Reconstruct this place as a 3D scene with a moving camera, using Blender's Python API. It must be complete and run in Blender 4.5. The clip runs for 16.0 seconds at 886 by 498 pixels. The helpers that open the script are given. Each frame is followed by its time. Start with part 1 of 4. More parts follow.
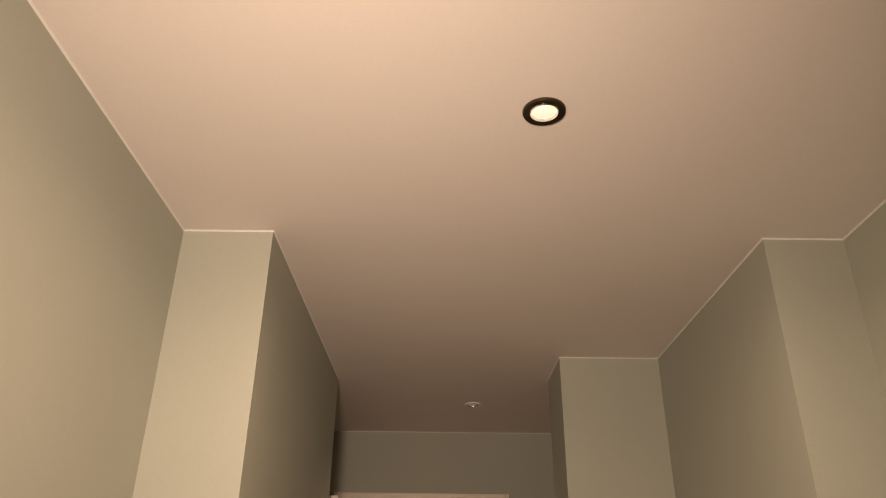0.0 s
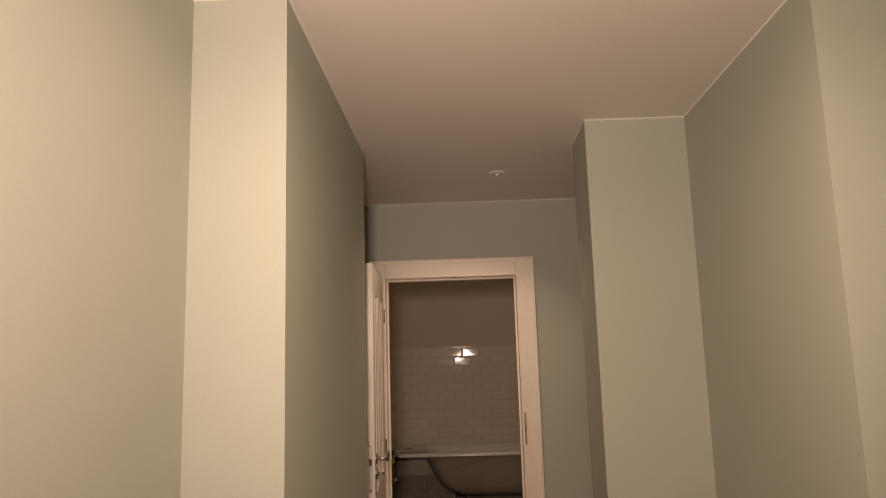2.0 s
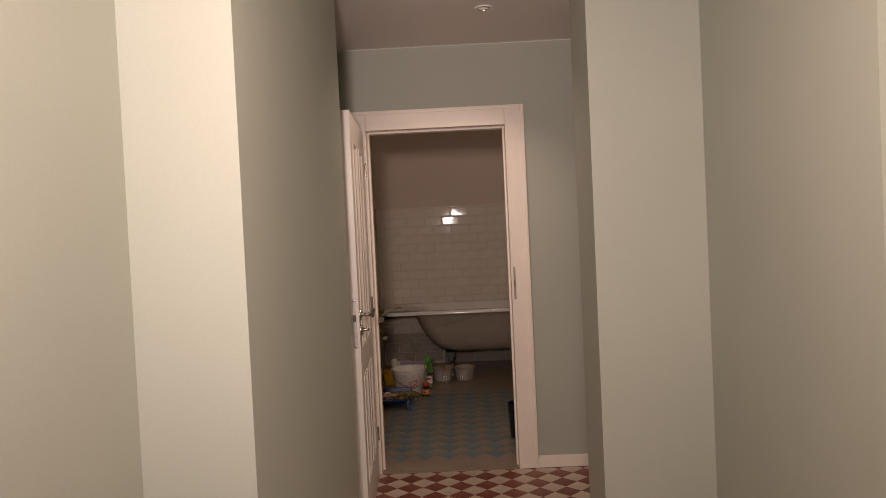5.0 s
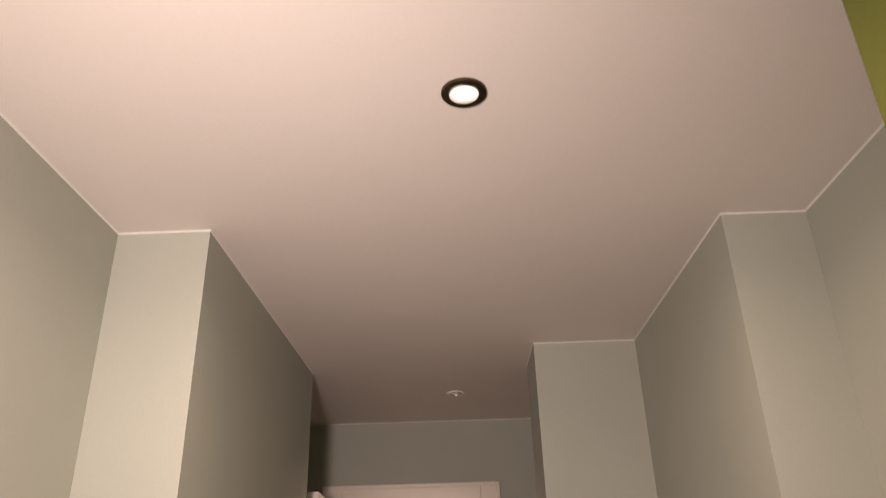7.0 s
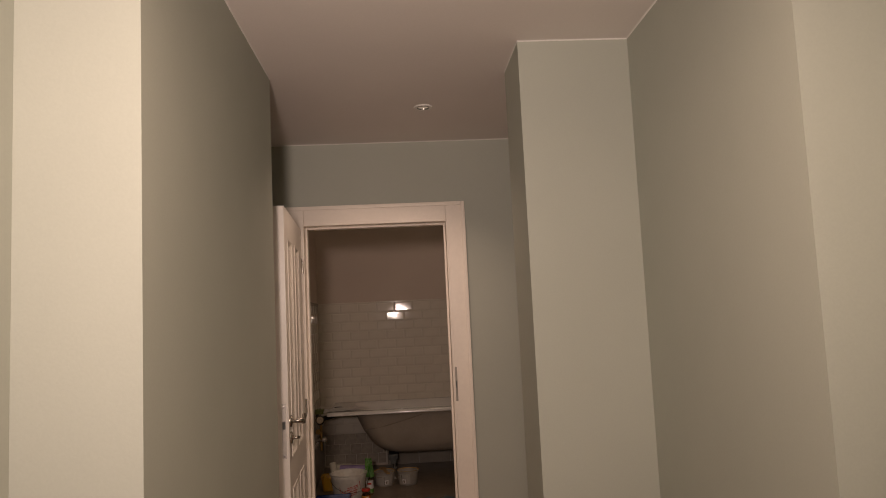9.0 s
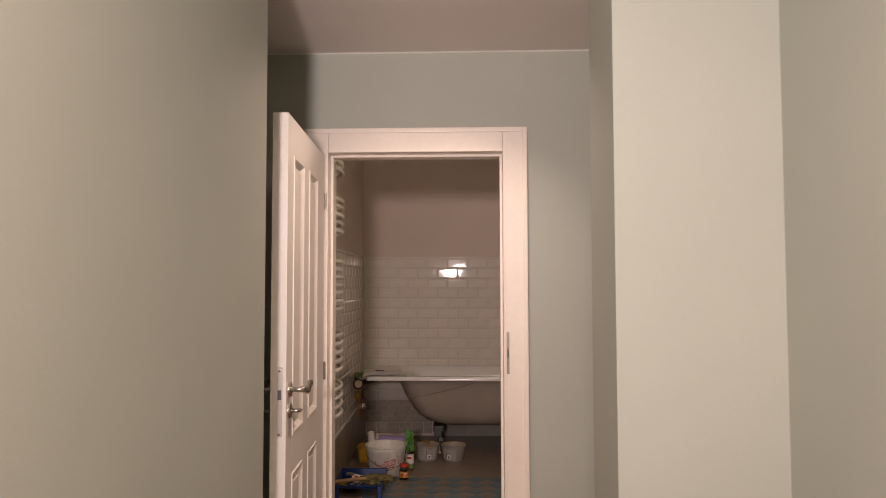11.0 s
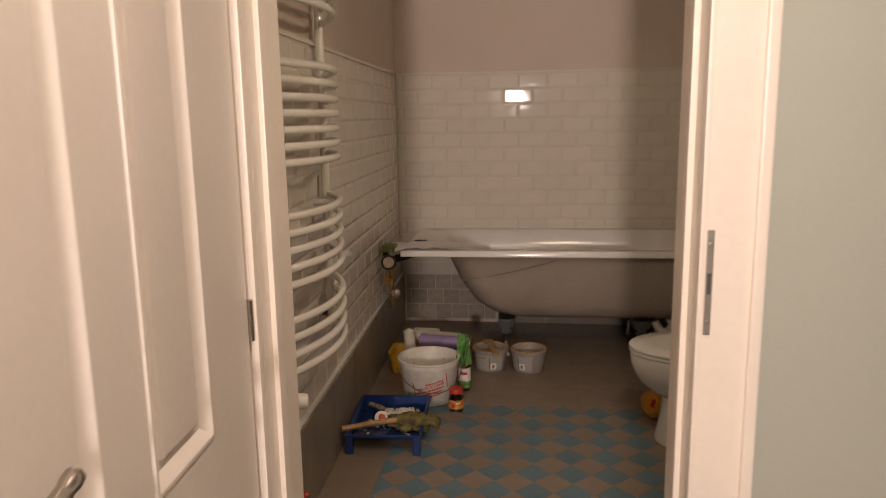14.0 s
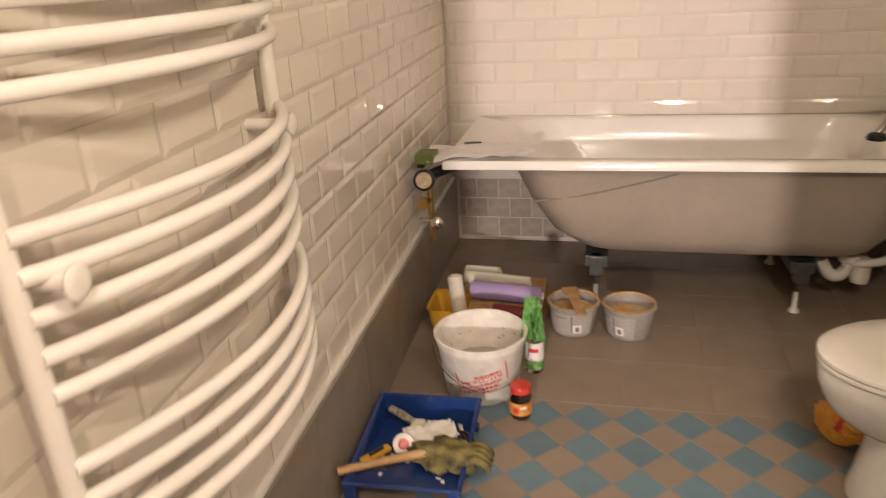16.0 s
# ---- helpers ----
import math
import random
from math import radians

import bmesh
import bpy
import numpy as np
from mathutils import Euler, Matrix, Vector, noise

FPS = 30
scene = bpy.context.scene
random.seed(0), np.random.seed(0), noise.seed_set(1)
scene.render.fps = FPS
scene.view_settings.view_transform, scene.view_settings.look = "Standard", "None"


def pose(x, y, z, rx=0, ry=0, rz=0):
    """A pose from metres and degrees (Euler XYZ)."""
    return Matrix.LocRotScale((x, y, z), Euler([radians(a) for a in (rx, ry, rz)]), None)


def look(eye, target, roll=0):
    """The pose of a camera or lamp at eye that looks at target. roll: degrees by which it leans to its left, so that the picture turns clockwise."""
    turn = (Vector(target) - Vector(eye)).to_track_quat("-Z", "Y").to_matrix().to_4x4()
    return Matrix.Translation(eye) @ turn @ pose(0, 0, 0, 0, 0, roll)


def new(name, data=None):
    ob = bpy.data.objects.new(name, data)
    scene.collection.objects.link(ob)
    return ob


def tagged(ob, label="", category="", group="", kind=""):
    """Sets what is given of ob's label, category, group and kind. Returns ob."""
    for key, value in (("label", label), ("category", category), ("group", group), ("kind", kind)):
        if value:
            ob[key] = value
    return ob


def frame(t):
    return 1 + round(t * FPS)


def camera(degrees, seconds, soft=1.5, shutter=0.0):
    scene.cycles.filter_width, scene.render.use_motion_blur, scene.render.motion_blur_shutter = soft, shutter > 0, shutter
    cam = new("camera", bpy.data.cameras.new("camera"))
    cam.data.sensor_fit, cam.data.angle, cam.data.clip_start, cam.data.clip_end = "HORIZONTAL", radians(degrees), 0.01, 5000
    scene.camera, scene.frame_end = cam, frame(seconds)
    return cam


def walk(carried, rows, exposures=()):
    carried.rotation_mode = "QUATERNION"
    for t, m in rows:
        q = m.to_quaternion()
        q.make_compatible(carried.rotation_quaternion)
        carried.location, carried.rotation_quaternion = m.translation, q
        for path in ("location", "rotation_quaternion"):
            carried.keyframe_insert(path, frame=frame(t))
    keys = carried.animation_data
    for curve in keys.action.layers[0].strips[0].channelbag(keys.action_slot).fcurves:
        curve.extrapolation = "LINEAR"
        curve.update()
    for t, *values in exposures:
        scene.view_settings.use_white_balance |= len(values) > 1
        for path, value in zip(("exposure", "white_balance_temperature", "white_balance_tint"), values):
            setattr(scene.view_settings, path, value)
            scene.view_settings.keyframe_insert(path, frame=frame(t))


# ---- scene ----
cam = camera(63.1, 16.0, soft=0.9, shutter=0.4)
PATH = [
    (0, 0.039, -0.282, 1.534, 116.47, -0.58, -0.26),
    (0.5, 0.029, -0.282, 1.537, 114.41, -0.34, -0.57),
    (1, 0.018, -0.277, 1.517, 109.38, -0.01, 0.22),
    (1.5, 0.006, -0.269, 1.494, 103.73, 1.08, 1.00),
    (2, 0.005, -0.271, 1.491, 99.13, 1.67, 1.82),
    (2.5, -0.021, -0.263, 1.465, 95.01, 1.15, 0.34),
    (3, -0.019, -0.186, 1.423, 89.93, 1.12, 0.28),
    (5.5, 0.048, -0.035, 1.440, 88.47, 3.19, 0.83),
    (6, 0.086, -0.115, 1.502, 101.10, 0.26, -4.78),
    (6.5, 0.147, -0.160, 1.529, 104.15, 2.15, -2.09),
    (7, 0.223, -0.215, 1.586, 115.17, 1.50, 1.62),
    (7.5, 0.255, -0.242, 1.597, 116.46, 1.31, 2.45),
    (8, 0.208, -0.131, 1.557, 106.75, 3.44, 2.14),
    (8.5, 0.104, -0.006, 1.491, 98.17, 1.77, 2.84),
    (9, 0.077, 0.072, 1.469, 95.53, 2.66, -2.96),
    (11.5, 0.186, 1.190, 1.378, 91.36, -1.00, 3.53),
    (12, 0.146, 1.555, 1.348, 89.81, -1.91, 4.33),
    (12.5, 0.137, 1.949, 1.341, 90.33, -0.38, 6.61),
    (13, 0.170, 2.307, 1.350, 87.36, -1.41, 12.56),
    (13.5, 0.096, 2.604, 1.327, 83.91, -2.71, 8.85),
    (14, 0.031, 2.904, 1.396, 79.65, 0.90, 6.60),
    (14.5, 0.064, 3.257, 1.392, 75.57, 0.89, 13.90),
    (15, 0.049, 3.591, 1.445, 69.70, -1.76, 13.37),
    (15.5, -0.061, 3.890, 1.386, 67.68, -0.04, 8.86),
    (16, -0.057, 4.221, 1.377, 68.16, 3.08, 12.40),
]
walk(cam, [(t, pose(*p)) for t, *p in PATH], [
    (0.0, 0.62, 7900, 15), (1.0, 0.72, 7900, 15), (1.5, 0.9, 7800, 15), (3.0, 1.32, 6800, 15), (5.3, 1.4, 6400, 17), (5.6, 1.35, 6400, 17), (6.0, 1.65, 6100, 17), (6.5, 1.1, 6500, 17), (7.0, 0.95, 6500, 17), (8.4, 1.15, 6500, 16), (9.0, 1.07, 6700, 16),
    (11.5, 2.25, 6000, 17), (12.0, 2.25, 6000, 16), (12.5, 2.4, 6000, 15), (13.0, 2.45, 6100, 14), (13.5, 2.65, 6100, 13), (14.0, 2.5, 6200, 12), (14.5, 2.5, 6600, 11), (15.0, 2.95, 6800, 10), (15.5, 3.6, 6750, 10), (16.0, 3.95, 5950, 10)])

# ---- light ----
world = bpy.data.worlds.new("world")
scene.world = world
world.use_nodes = True
world.node_tree.nodes["Background"].inputs[0].default_value = (0.9, 0.75, 0.6, 1)
world.node_tree.nodes["Background"].inputs[1].default_value = 0.0


def area_lamp(name, m, size, power, color, spread=180):
    data = bpy.data.lights.new(name, "AREA")
    data.shape, data.size, data.energy, data.color, data.spread = "DISK", size, power, color, radians(spread)
    ob = new(name, data)
    ob.matrix_world = m
    return ob


# warm lamp added behind the start at head height, standing for a carried torch
area_lamp("torch_stand_in", look((-0.13, -0.40, 1.70), (-0.08, 4.0, 2.62)), 0.24, 9.3, (1.0, 0.81, 0.70), 112)
# recessed lamp of the hall, throwing its cone down
area_lamp("hall_downlight_beam", pose(0.256, 0.995, 2.490), 0.05, 5.5, (1.0, 0.75, 0.57), 165)
# weak fill added at the unlit recessed lamp in front of the bathroom door
area_lamp("far_downlight_fill", look((0.206, 3.534, 2.498), (-0.02, 3.54, 1.0)), 0.05, 1.8, (1.0, 0.73, 0.55), 122)
# fill light added beside the bathroom door, inside, where no lamp is known
area_lamp("bathroom_fill", look((0.50, 4.475, 1.99), (-0.60, 6.20, 1.30)), 0.14, 0.90, (1.0, 0.71, 0.42), 172)


# ---- materials ----
def shader(name):
    m = bpy.data.materials.new(name)
    m.use_nodes = True
    return m, m.node_tree.nodes, m.node_tree.links, m.node_tree.nodes["Principled BSDF"]


def surface(name, color, rough=0.5, metal=0.0, vary=0.12, scale=6.0, fine=90.0, bump=0.1, second=None, coat=0.0, random_piece=0.0, rough_vary=0.1):
    """A procedural surface: broad patches, fine grain, a little relief and uneven gloss."""
    m, n, l, b = shader(name)
    tc = n.new("ShaderNodeTexCoord")
    broad = n.new("ShaderNodeTexNoise")
    broad.inputs["Scale"].default_value, broad.inputs["Detail"].default_value = scale, 5
    grain = n.new("ShaderNodeTexNoise")
    grain.inputs["Scale"].default_value, grain.inputs["Detail"].default_value = fine, 3
    for t in (broad, grain):
        l.new(tc.outputs["Object"], t.inputs["Vector"])
    mix = n.new("ShaderNodeMix")
    mix.data_type = "RGBA"
    other = second or tuple(c * (1 - vary) for c in color)
    mix.inputs[6].default_value, mix.inputs[7].default_value = (*color, 1), (*other, 1)
    ramp = n.new("ShaderNodeMapRange")
    ramp.inputs[1].default_value, ramp.inputs[2].default_value = 0.35, 0.68
    l.new(broad.outputs["Fac"], ramp.inputs[0])
    l.new(ramp.outputs[0], mix.inputs[0])
    hsv = n.new("ShaderNodeHueSaturation")
    l.new(mix.outputs[2], hsv.inputs["Color"])
    value = n.new("ShaderNodeMapRange")
    value.inputs[1].default_value, value.inputs[2].default_value = 0.3, 0.7
    value.inputs[3].default_value, value.inputs[4].default_value = 1 - vary * 0.4, 1 + vary * 0.25
    l.new(grain.outputs["Fac"], value.inputs[0])
    if random_piece:
        info = n.new("ShaderNodeObjectInfo")
        piece = n.new("ShaderNodeMapRange")
        piece.inputs[3].default_value, piece.inputs[4].default_value = 1 - random_piece, 1 + random_piece
        l.new(info.outputs["Random"], piece.inputs[0])
        mul = n.new("ShaderNodeMath")
        mul.operation = "MULTIPLY"
        l.new(value.outputs[0], mul.inputs[0])
        l.new(piece.outputs[0], mul.inputs[1])
        l.new(mul.outputs[0], hsv.inputs["Value"])
    else:
        l.new(value.outputs[0], hsv.inputs["Value"])
    l.new(hsv.outputs["Color"], b.inputs["Base Color"])
    gloss = n.new("ShaderNodeMapRange")
    gloss.inputs[1].default_value, gloss.inputs[2].default_value = 0.3, 0.7
    gloss.inputs[3].default_value, gloss.inputs[4].default_value = max(0.02, rough - rough_vary * rough), min(1, rough + rough_vary * rough)
    l.new(broad.outputs["Fac"], gloss.inputs[0])
    l.new(gloss.outputs[0], b.inputs["Roughness"])
    b.inputs["Metallic"].default_value = metal
    b.inputs["Coat Weight"].default_value = coat
    if bump:
        rel = n.new("ShaderNodeBump")
        rel.inputs["Strength"].default_value, rel.inputs["Distance"].default_value = bump, 0.002
        l.new(grain.outputs["Fac"], rel.inputs["Height"])
        l.new(rel.outputs["Normal"], b.inputs["Normal"])
    return m


def glow(name, color, strength, uneven=0.0):
    m, n, l, b = shader(name)
    b.inputs["Base Color"].default_value = (*color, 1)
    b.inputs["Emission Color"].default_value = (*color, 1)
    b.inputs["Emission Strength"].default_value = strength
    if uneven:
        cells = n.new("ShaderNodeTexVoronoi")
        cells.inputs["Scale"].default_value = 120
        spread = n.new("ShaderNodeMapRange")
        spread.inputs["To Min"].default_value, spread.inputs["To Max"].default_value = strength, strength * uneven
        l.new(cells.outputs["Distance"], spread.inputs["Value"])
        l.new(spread.outputs["Result"], b.inputs["Emission Strength"])
        b.inputs["Roughness"].default_value = 0.08
    return m


def clear(name, color, rough=0.05):
    m, n, l, b = shader(name)
    b.inputs["Base Color"].default_value = (*color, 1)
    b.inputs["Transmission Weight"].default_value = 1.0
    b.inputs["Roughness"].default_value, b.inputs["IOR"].default_value = rough, 1.45
    return m


SAGE = surface("sage wall paint", (0.424, 0.446, 0.387), 0.62, vary=0.05, scale=1.6, fine=160, bump=0.10)
CEIL = surface("ceiling paint", (0.80, 0.75, 0.71), 0.8, vary=0.04, scale=1.2, fine=140, bump=0.08)
CAULK = surface("white caulk", (0.86, 0.84, 0.80), 0.5, vary=0.08, fine=60)
WHITE_PAINT = surface("white door paint", (0.82, 0.775, 0.71), 0.36, vary=0.05, scale=3, fine=70, bump=0.06)
TRIM_PAINT = surface("cream trim paint", (0.85, 0.78, 0.69), 0.35, vary=0.05, scale=4, fine=50, bump=0.08)
PLASTER = surface("bathroom wall paint", (0.68, 0.575, 0.49), 0.75, vary=0.06, scale=1.5, fine=120, bump=0.12)
GROUT = surface("pale grout", (0.66, 0.605, 0.53), 0.8, vary=0.08, fine=200, bump=0.3)
GLAZE = surface("white glazed tile", (0.75, 0.69, 0.60), 0.05, vary=0.03, scale=14, fine=30, bump=0.012, random_piece=0.03, rough_vary=0.4)
DUST = surface("unwashed tile", (0.42, 0.36, 0.29), 0.45, vary=0.2, scale=22, fine=90, bump=0.15, random_piece=0.08)
STONE = surface("grey beige skirting tile", (0.28, 0.24, 0.19), 0.35, vary=0.18, scale=7, fine=130, bump=0.1, random_piece=0.05)
BEIGE = surface("beige floor tile", (0.275, 0.218, 0.165), 0.36, vary=0.12, scale=9, fine=150, bump=0.1, random_piece=0.06)
BLUE = surface("pale blue floor tile", (0.128, 0.208, 0.25), 0.4, vary=0.14, scale=9, fine=150, bump=0.1, random_piece=0.08)
RED = surface("oxide red floor tile", (0.20, 0.055, 0.035), 0.4, vary=0.25, scale=8, fine=120, bump=0.1, random_piece=0.12)
CREAM = surface("cream floor tile", (0.50, 0.42, 0.33), 0.4, vary=0.15, scale=8, fine=120, bump=0.1, random_piece=0.08)
JOINT = surface("sandy floor joint", (0.25, 0.20, 0.152), 0.9, vary=0.2, fine=220, bump=0.3)
CHROME = surface("brushed chrome", (0.72, 0.70, 0.67), 0.16, metal=1, vary=0.08, fine=300, bump=0.02)
NICKEL = surface("satin nickel", (0.44, 0.405, 0.36), 0.24, metal=1, vary=0.12, fine=260, bump=0.03)
STRIKE = surface("dull steel plate", (0.30, 0.27, 0.23), 0.4, metal=0.5, vary=0.15, scale=30)
LOCK = surface("pale steel plate", (0.56, 0.53, 0.49), 0.4, metal=0.35, vary=0.12, scale=30)
BRASS = surface("brass", (0.62, 0.42, 0.16), 0.32, metal=1, vary=0.2, scale=30)
IRON = surface("dull dark steel", (0.10, 0.105, 0.10), 0.55, metal=0.6, vary=0.25, scale=25)
OLD_BRASS = surface("tarnished valve brass", (0.17, 0.11, 0.055), 0.4, metal=0.6, vary=0.3, scale=40)
BRONZE = surface("dark bronze ring", (0.10, 0.075, 0.05), 0.3, metal=0.9, vary=0.2, scale=30)
ENAMEL = surface("white enamel", (0.84, 0.81, 0.76), 0.15, vary=0.03, scale=4, fine=20, bump=0.0)
TUB_OUT = surface("primed tub underside", (0.36, 0.305, 0.25), 0.55, vary=0.10, scale=5, fine=60, bump=0.08)
CERAMIC = surface("white sanitary ceramic", (0.80, 0.77, 0.71), 0.08, vary=0.03, scale=4, fine=20, bump=0.0)
RADIATOR = surface("white radiator enamel", (0.84, 0.81, 0.75), 0.24, vary=0.03, scale=5, fine=60, bump=0.02)
PLASTIC_WHITE = surface("white plastic", (0.78, 0.75, 0.69), 0.38, vary=0.08, scale=9, fine=60, bump=0.05)
BUCKET = surface("mortar-stained white plastic", (0.82, 0.79, 0.72), 0.42, vary=0.2, scale=11, fine=40, bump=0.1, second=(0.70, 0.65, 0.57))
PAIL = surface("dusty grey plastic", (0.34, 0.31, 0.265), 0.45, vary=0.3, scale=14, fine=60, bump=0.1, second=(0.30, 0.28, 0.26))
SEAM = surface("dull weld line", (0.26, 0.22, 0.18), 0.6, vary=0.15)
DIAL = surface("beige meter dial", (0.60, 0.48, 0.34), 0.4, vary=0.25, scale=60)
OCHRE = surface("dried ochre filler", (0.56, 0.31, 0.075), 0.75, vary=0.35, scale=18, fine=60, bump=0.4, second=(0.50, 0.42, 0.28))
MORTAR = surface("dried grey mortar", (0.50, 0.45, 0.37), 0.85, vary=0.3, scale=22, fine=80, bump=0.4)
RED_PRINT = surface("red print", (0.55, 0.045, 0.03), 0.45, vary=0.1)
RED_PLASTIC = surface("red plastic", (0.55, 0.05, 0.03), 0.3, vary=0.1)
ORANGE = surface("orange label", (0.55, 0.15, 0.02), 0.5, vary=0.4, scale=30, second=(0.62, 0.36, 0.08))
SAUCE = surface("dark brown paste", (0.045, 0.018, 0.010), 0.3, vary=0.3, scale=30)
TRAY_BLUE = surface("blue tray plastic", (0.010, 0.034, 0.17), 0.25, vary=0.2, scale=16, fine=60, bump=0.05, second=(0.015, 0.042, 0.15))
BLACK = surface("black plastic", (0.012, 0.012, 0.013), 0.4, vary=0.2)
WOOD = surface("pale wood handle", (0.48, 0.30, 0.13), 0.5, vary=0.3, scale=24, fine=120, bump=0.15)
OLIVE = surface("worn olive work glove", (0.20, 0.165, 0.045), 0.85, vary=0.5, scale=26, fine=120, bump=0.5, second=(0.055, 0.045, 0.028))
CRUST = surface("paint-crusted handle", (0.42, 0.38, 0.30), 0.8, vary=0.5, scale=60, fine=140, bump=0.4, second=(0.10, 0.08, 0.05))
YELLOW = surface("yellow plastic", (0.70, 0.40, 0.03), 0.4, vary=0.1)
PACKET = surface("yellow packet film", (0.72, 0.38, 0.03), 0.3, vary=0.2, scale=30, fine=80, bump=0.2, second=(0.62, 0.22, 0.03))
GREEN = surface("green film", (0.07, 0.27, 0.03), 0.25, vary=0.3, scale=40, second=(0.30, 0.48, 0.20))
GREEN_CABINET = surface("olive green lacquer", (0.115, 0.135, 0.004), 0.16, vary=0.10, scale=3, fine=60, bump=0.02)
GREEN_BOX = surface("moss green plastic", (0.17, 0.21, 0.06), 0.6, vary=0.2)
LILAC = surface("lilac roller wrap", (0.36, 0.27, 0.50), 0.5, vary=0.15, scale=12)
WINE = surface("wine red roller wrap", (0.20, 0.02, 0.025), 0.45, vary=0.2, scale=12)
FLEECE = surface("pale roller fleece", (0.74, 0.69, 0.58), 0.95, vary=0.15, fine=260, bump=0.6)
GREY_LABEL = surface("worn grey label", (0.40, 0.37, 0.325), 0.6, vary=0.3, scale=30, second=(0.40, 0.38, 0.36))
PAPER = surface("white paper", (0.78, 0.75, 0.72), 0.7, vary=0.06, scale=9)
PVC = surface("white waste pipe", (0.74, 0.71, 0.65), 0.35, vary=0.08)
BOTTLE = clear("clear bottle plastic", (0.80, 0.86, 0.80), 0.12)
GLASS = clear("jar glass", (0.9, 0.82, 0.75), 0.03)
# faint glow added to the glass of the unlit far downlight
ADDED_GLOW_FACE = glow("lamp glass with added glow", (0.9, 0.8, 0.65), 0.12, 0.3)
LAMP_FACE = glow("faceted lamp glass", (1.0, 0.93, 0.82), 0.75, 0.1)
FILL_GLOW = glow("added fill lamp face", (1.0, 0.90, 0.75), 14.0)


# ---- mesh helpers ----
def mesh_of(name, bm, mats, smooth=0):
    """smooth: the angle in degrees under which edges are shaded round."""
    bmesh.ops.recalc_face_normals(bm, faces=bm.faces)
    data = bpy.data.meshes.new(name)
    if smooth:
        for f in bm.faces:
            f.smooth = True
        for e in bm.edges:
            if len(e.link_faces) == 2 and e.calc_face_angle(0) > radians(smooth):
                e.smooth = False
    bm.to_mesh(data)
    bm.free()
    for m in mats if isinstance(mats, (list, tuple)) else [mats]:
        data.materials.append(m)
    return data


def part(name, bm, mat, parent=None, label="", smooth=0):
    ob = new(name, mesh_of(name, bm, mat, smooth))
    if parent:
        ob.parent = parent
    return tagged(ob, label)


def thing(name, label, category, at=(0, 0, 0), turn=0, group="", kind=""):
    ob = new(name)
    ob.empty_display_size = 0.05
    ob.matrix_world = pose(*at, 0, 0, turn)
    return tagged(ob, label, category, group, kind)


def box(x0, y0, z0, x1, y1, z1, bevel=0.0, bm=None, m=None):
    bm = bm or bmesh.new()
    mat = Matrix.Translation(((x0 + x1) / 2, (y0 + y1) / 2, (z0 + z1) / 2)) @ Matrix.Diagonal((x1 - x0, y1 - y0, z1 - z0, 1))
    made = bmesh.ops.create_cube(bm, size=1, matrix=(m @ mat) if m else mat)["verts"]
    if bevel:
        edges = {e for v in made for e in v.link_edges}
        bmesh.ops.bevel(bm, geom=list(edges), offset=bevel, segments=2, profile=0.7, affect="EDGES")
    return bm


def lathe(profile, steps=28, bm=None, m=Matrix.Identity(4)):
    """A turned body round z from (radius, height) pairs."""
    bm = bm or bmesh.new()
    rings = []
    for r, z in profile:
        if r < 1e-5:
            rings.append([bm.verts.new(m @ Vector((0, 0, z)))])
        else:
            rings.append([bm.verts.new(m @ Vector((r * math.cos(2 * math.pi * k / steps), r * math.sin(2 * math.pi * k / steps), z))) for k in range(steps)])
    for a, b in zip(rings, rings[1:]):
        for k in range(steps):
            q = (k + 1) % steps
            if len(a) == 1 and len(b) > 1:
                bm.faces.new((a[0], b[k], b[q]))
            elif len(b) == 1 and len(a) > 1:
                bm.faces.new((a[k], a[q], b[0]))
            elif len(a) > 1:
                bm.faces.new((a[k], a[q], b[q], b[k]))
    return bm


def tube(points, r, steps=10, bm=None, cap=True):
    """A round bar along points; r may be one radius or one per point."""
    bm = bm or bmesh.new()
    pts = [Vector(p) for p in points]
    rs = r if isinstance(r, (list, tuple)) else [r] * len(pts)
    rings = []
    side = None
    for i, p in enumerate(pts):
        d = (pts[min(i + 1, len(pts) - 1)] - pts[max(i - 1, 0)]).normalized()
        if side is None:
            side = d.orthogonal().normalized()
        side = (side - d * side.dot(d)).normalized()
        up = d.cross(side)
        rings.append([bm.verts.new(p + rs[i] * (math.cos(a) * side + math.sin(a) * up)) for a in (2 * math.pi * k / steps for k in range(steps))])
    for a, b in zip(rings, rings[1:]):
        for k in range(steps):
            q = (k + 1) % steps
            bm.faces.new((a[k], a[q], b[q], b[k]))
    if cap:
        bm.faces.new(rings[0][::-1])
        bm.faces.new(rings[-1])
    return bm


def spline(points, n=8):
    """Points along a smooth curve through the given ones."""
    p = [Vector(q) for q in points]
    out = []
    for i in range(len(p) - 1):
        a, b, c, d = p[max(i - 1, 0)], p[i], p[i + 1], p[min(i + 2, len(p) - 1)]
        for k in range(n):
            t = k / n
            out.append(0.5 * ((2 * b) + (c - a) * t + (2 * a - 5 * b + 4 * c - d) * t * t + (3 * b - a - 3 * c + d) * t ** 3))
    return out + [p[-1]]


def structure(name, bm, mat, label, smooth=0):
    ob = part(name, bm, mat, None, label, smooth)
    return tagged(ob, kind="structure")


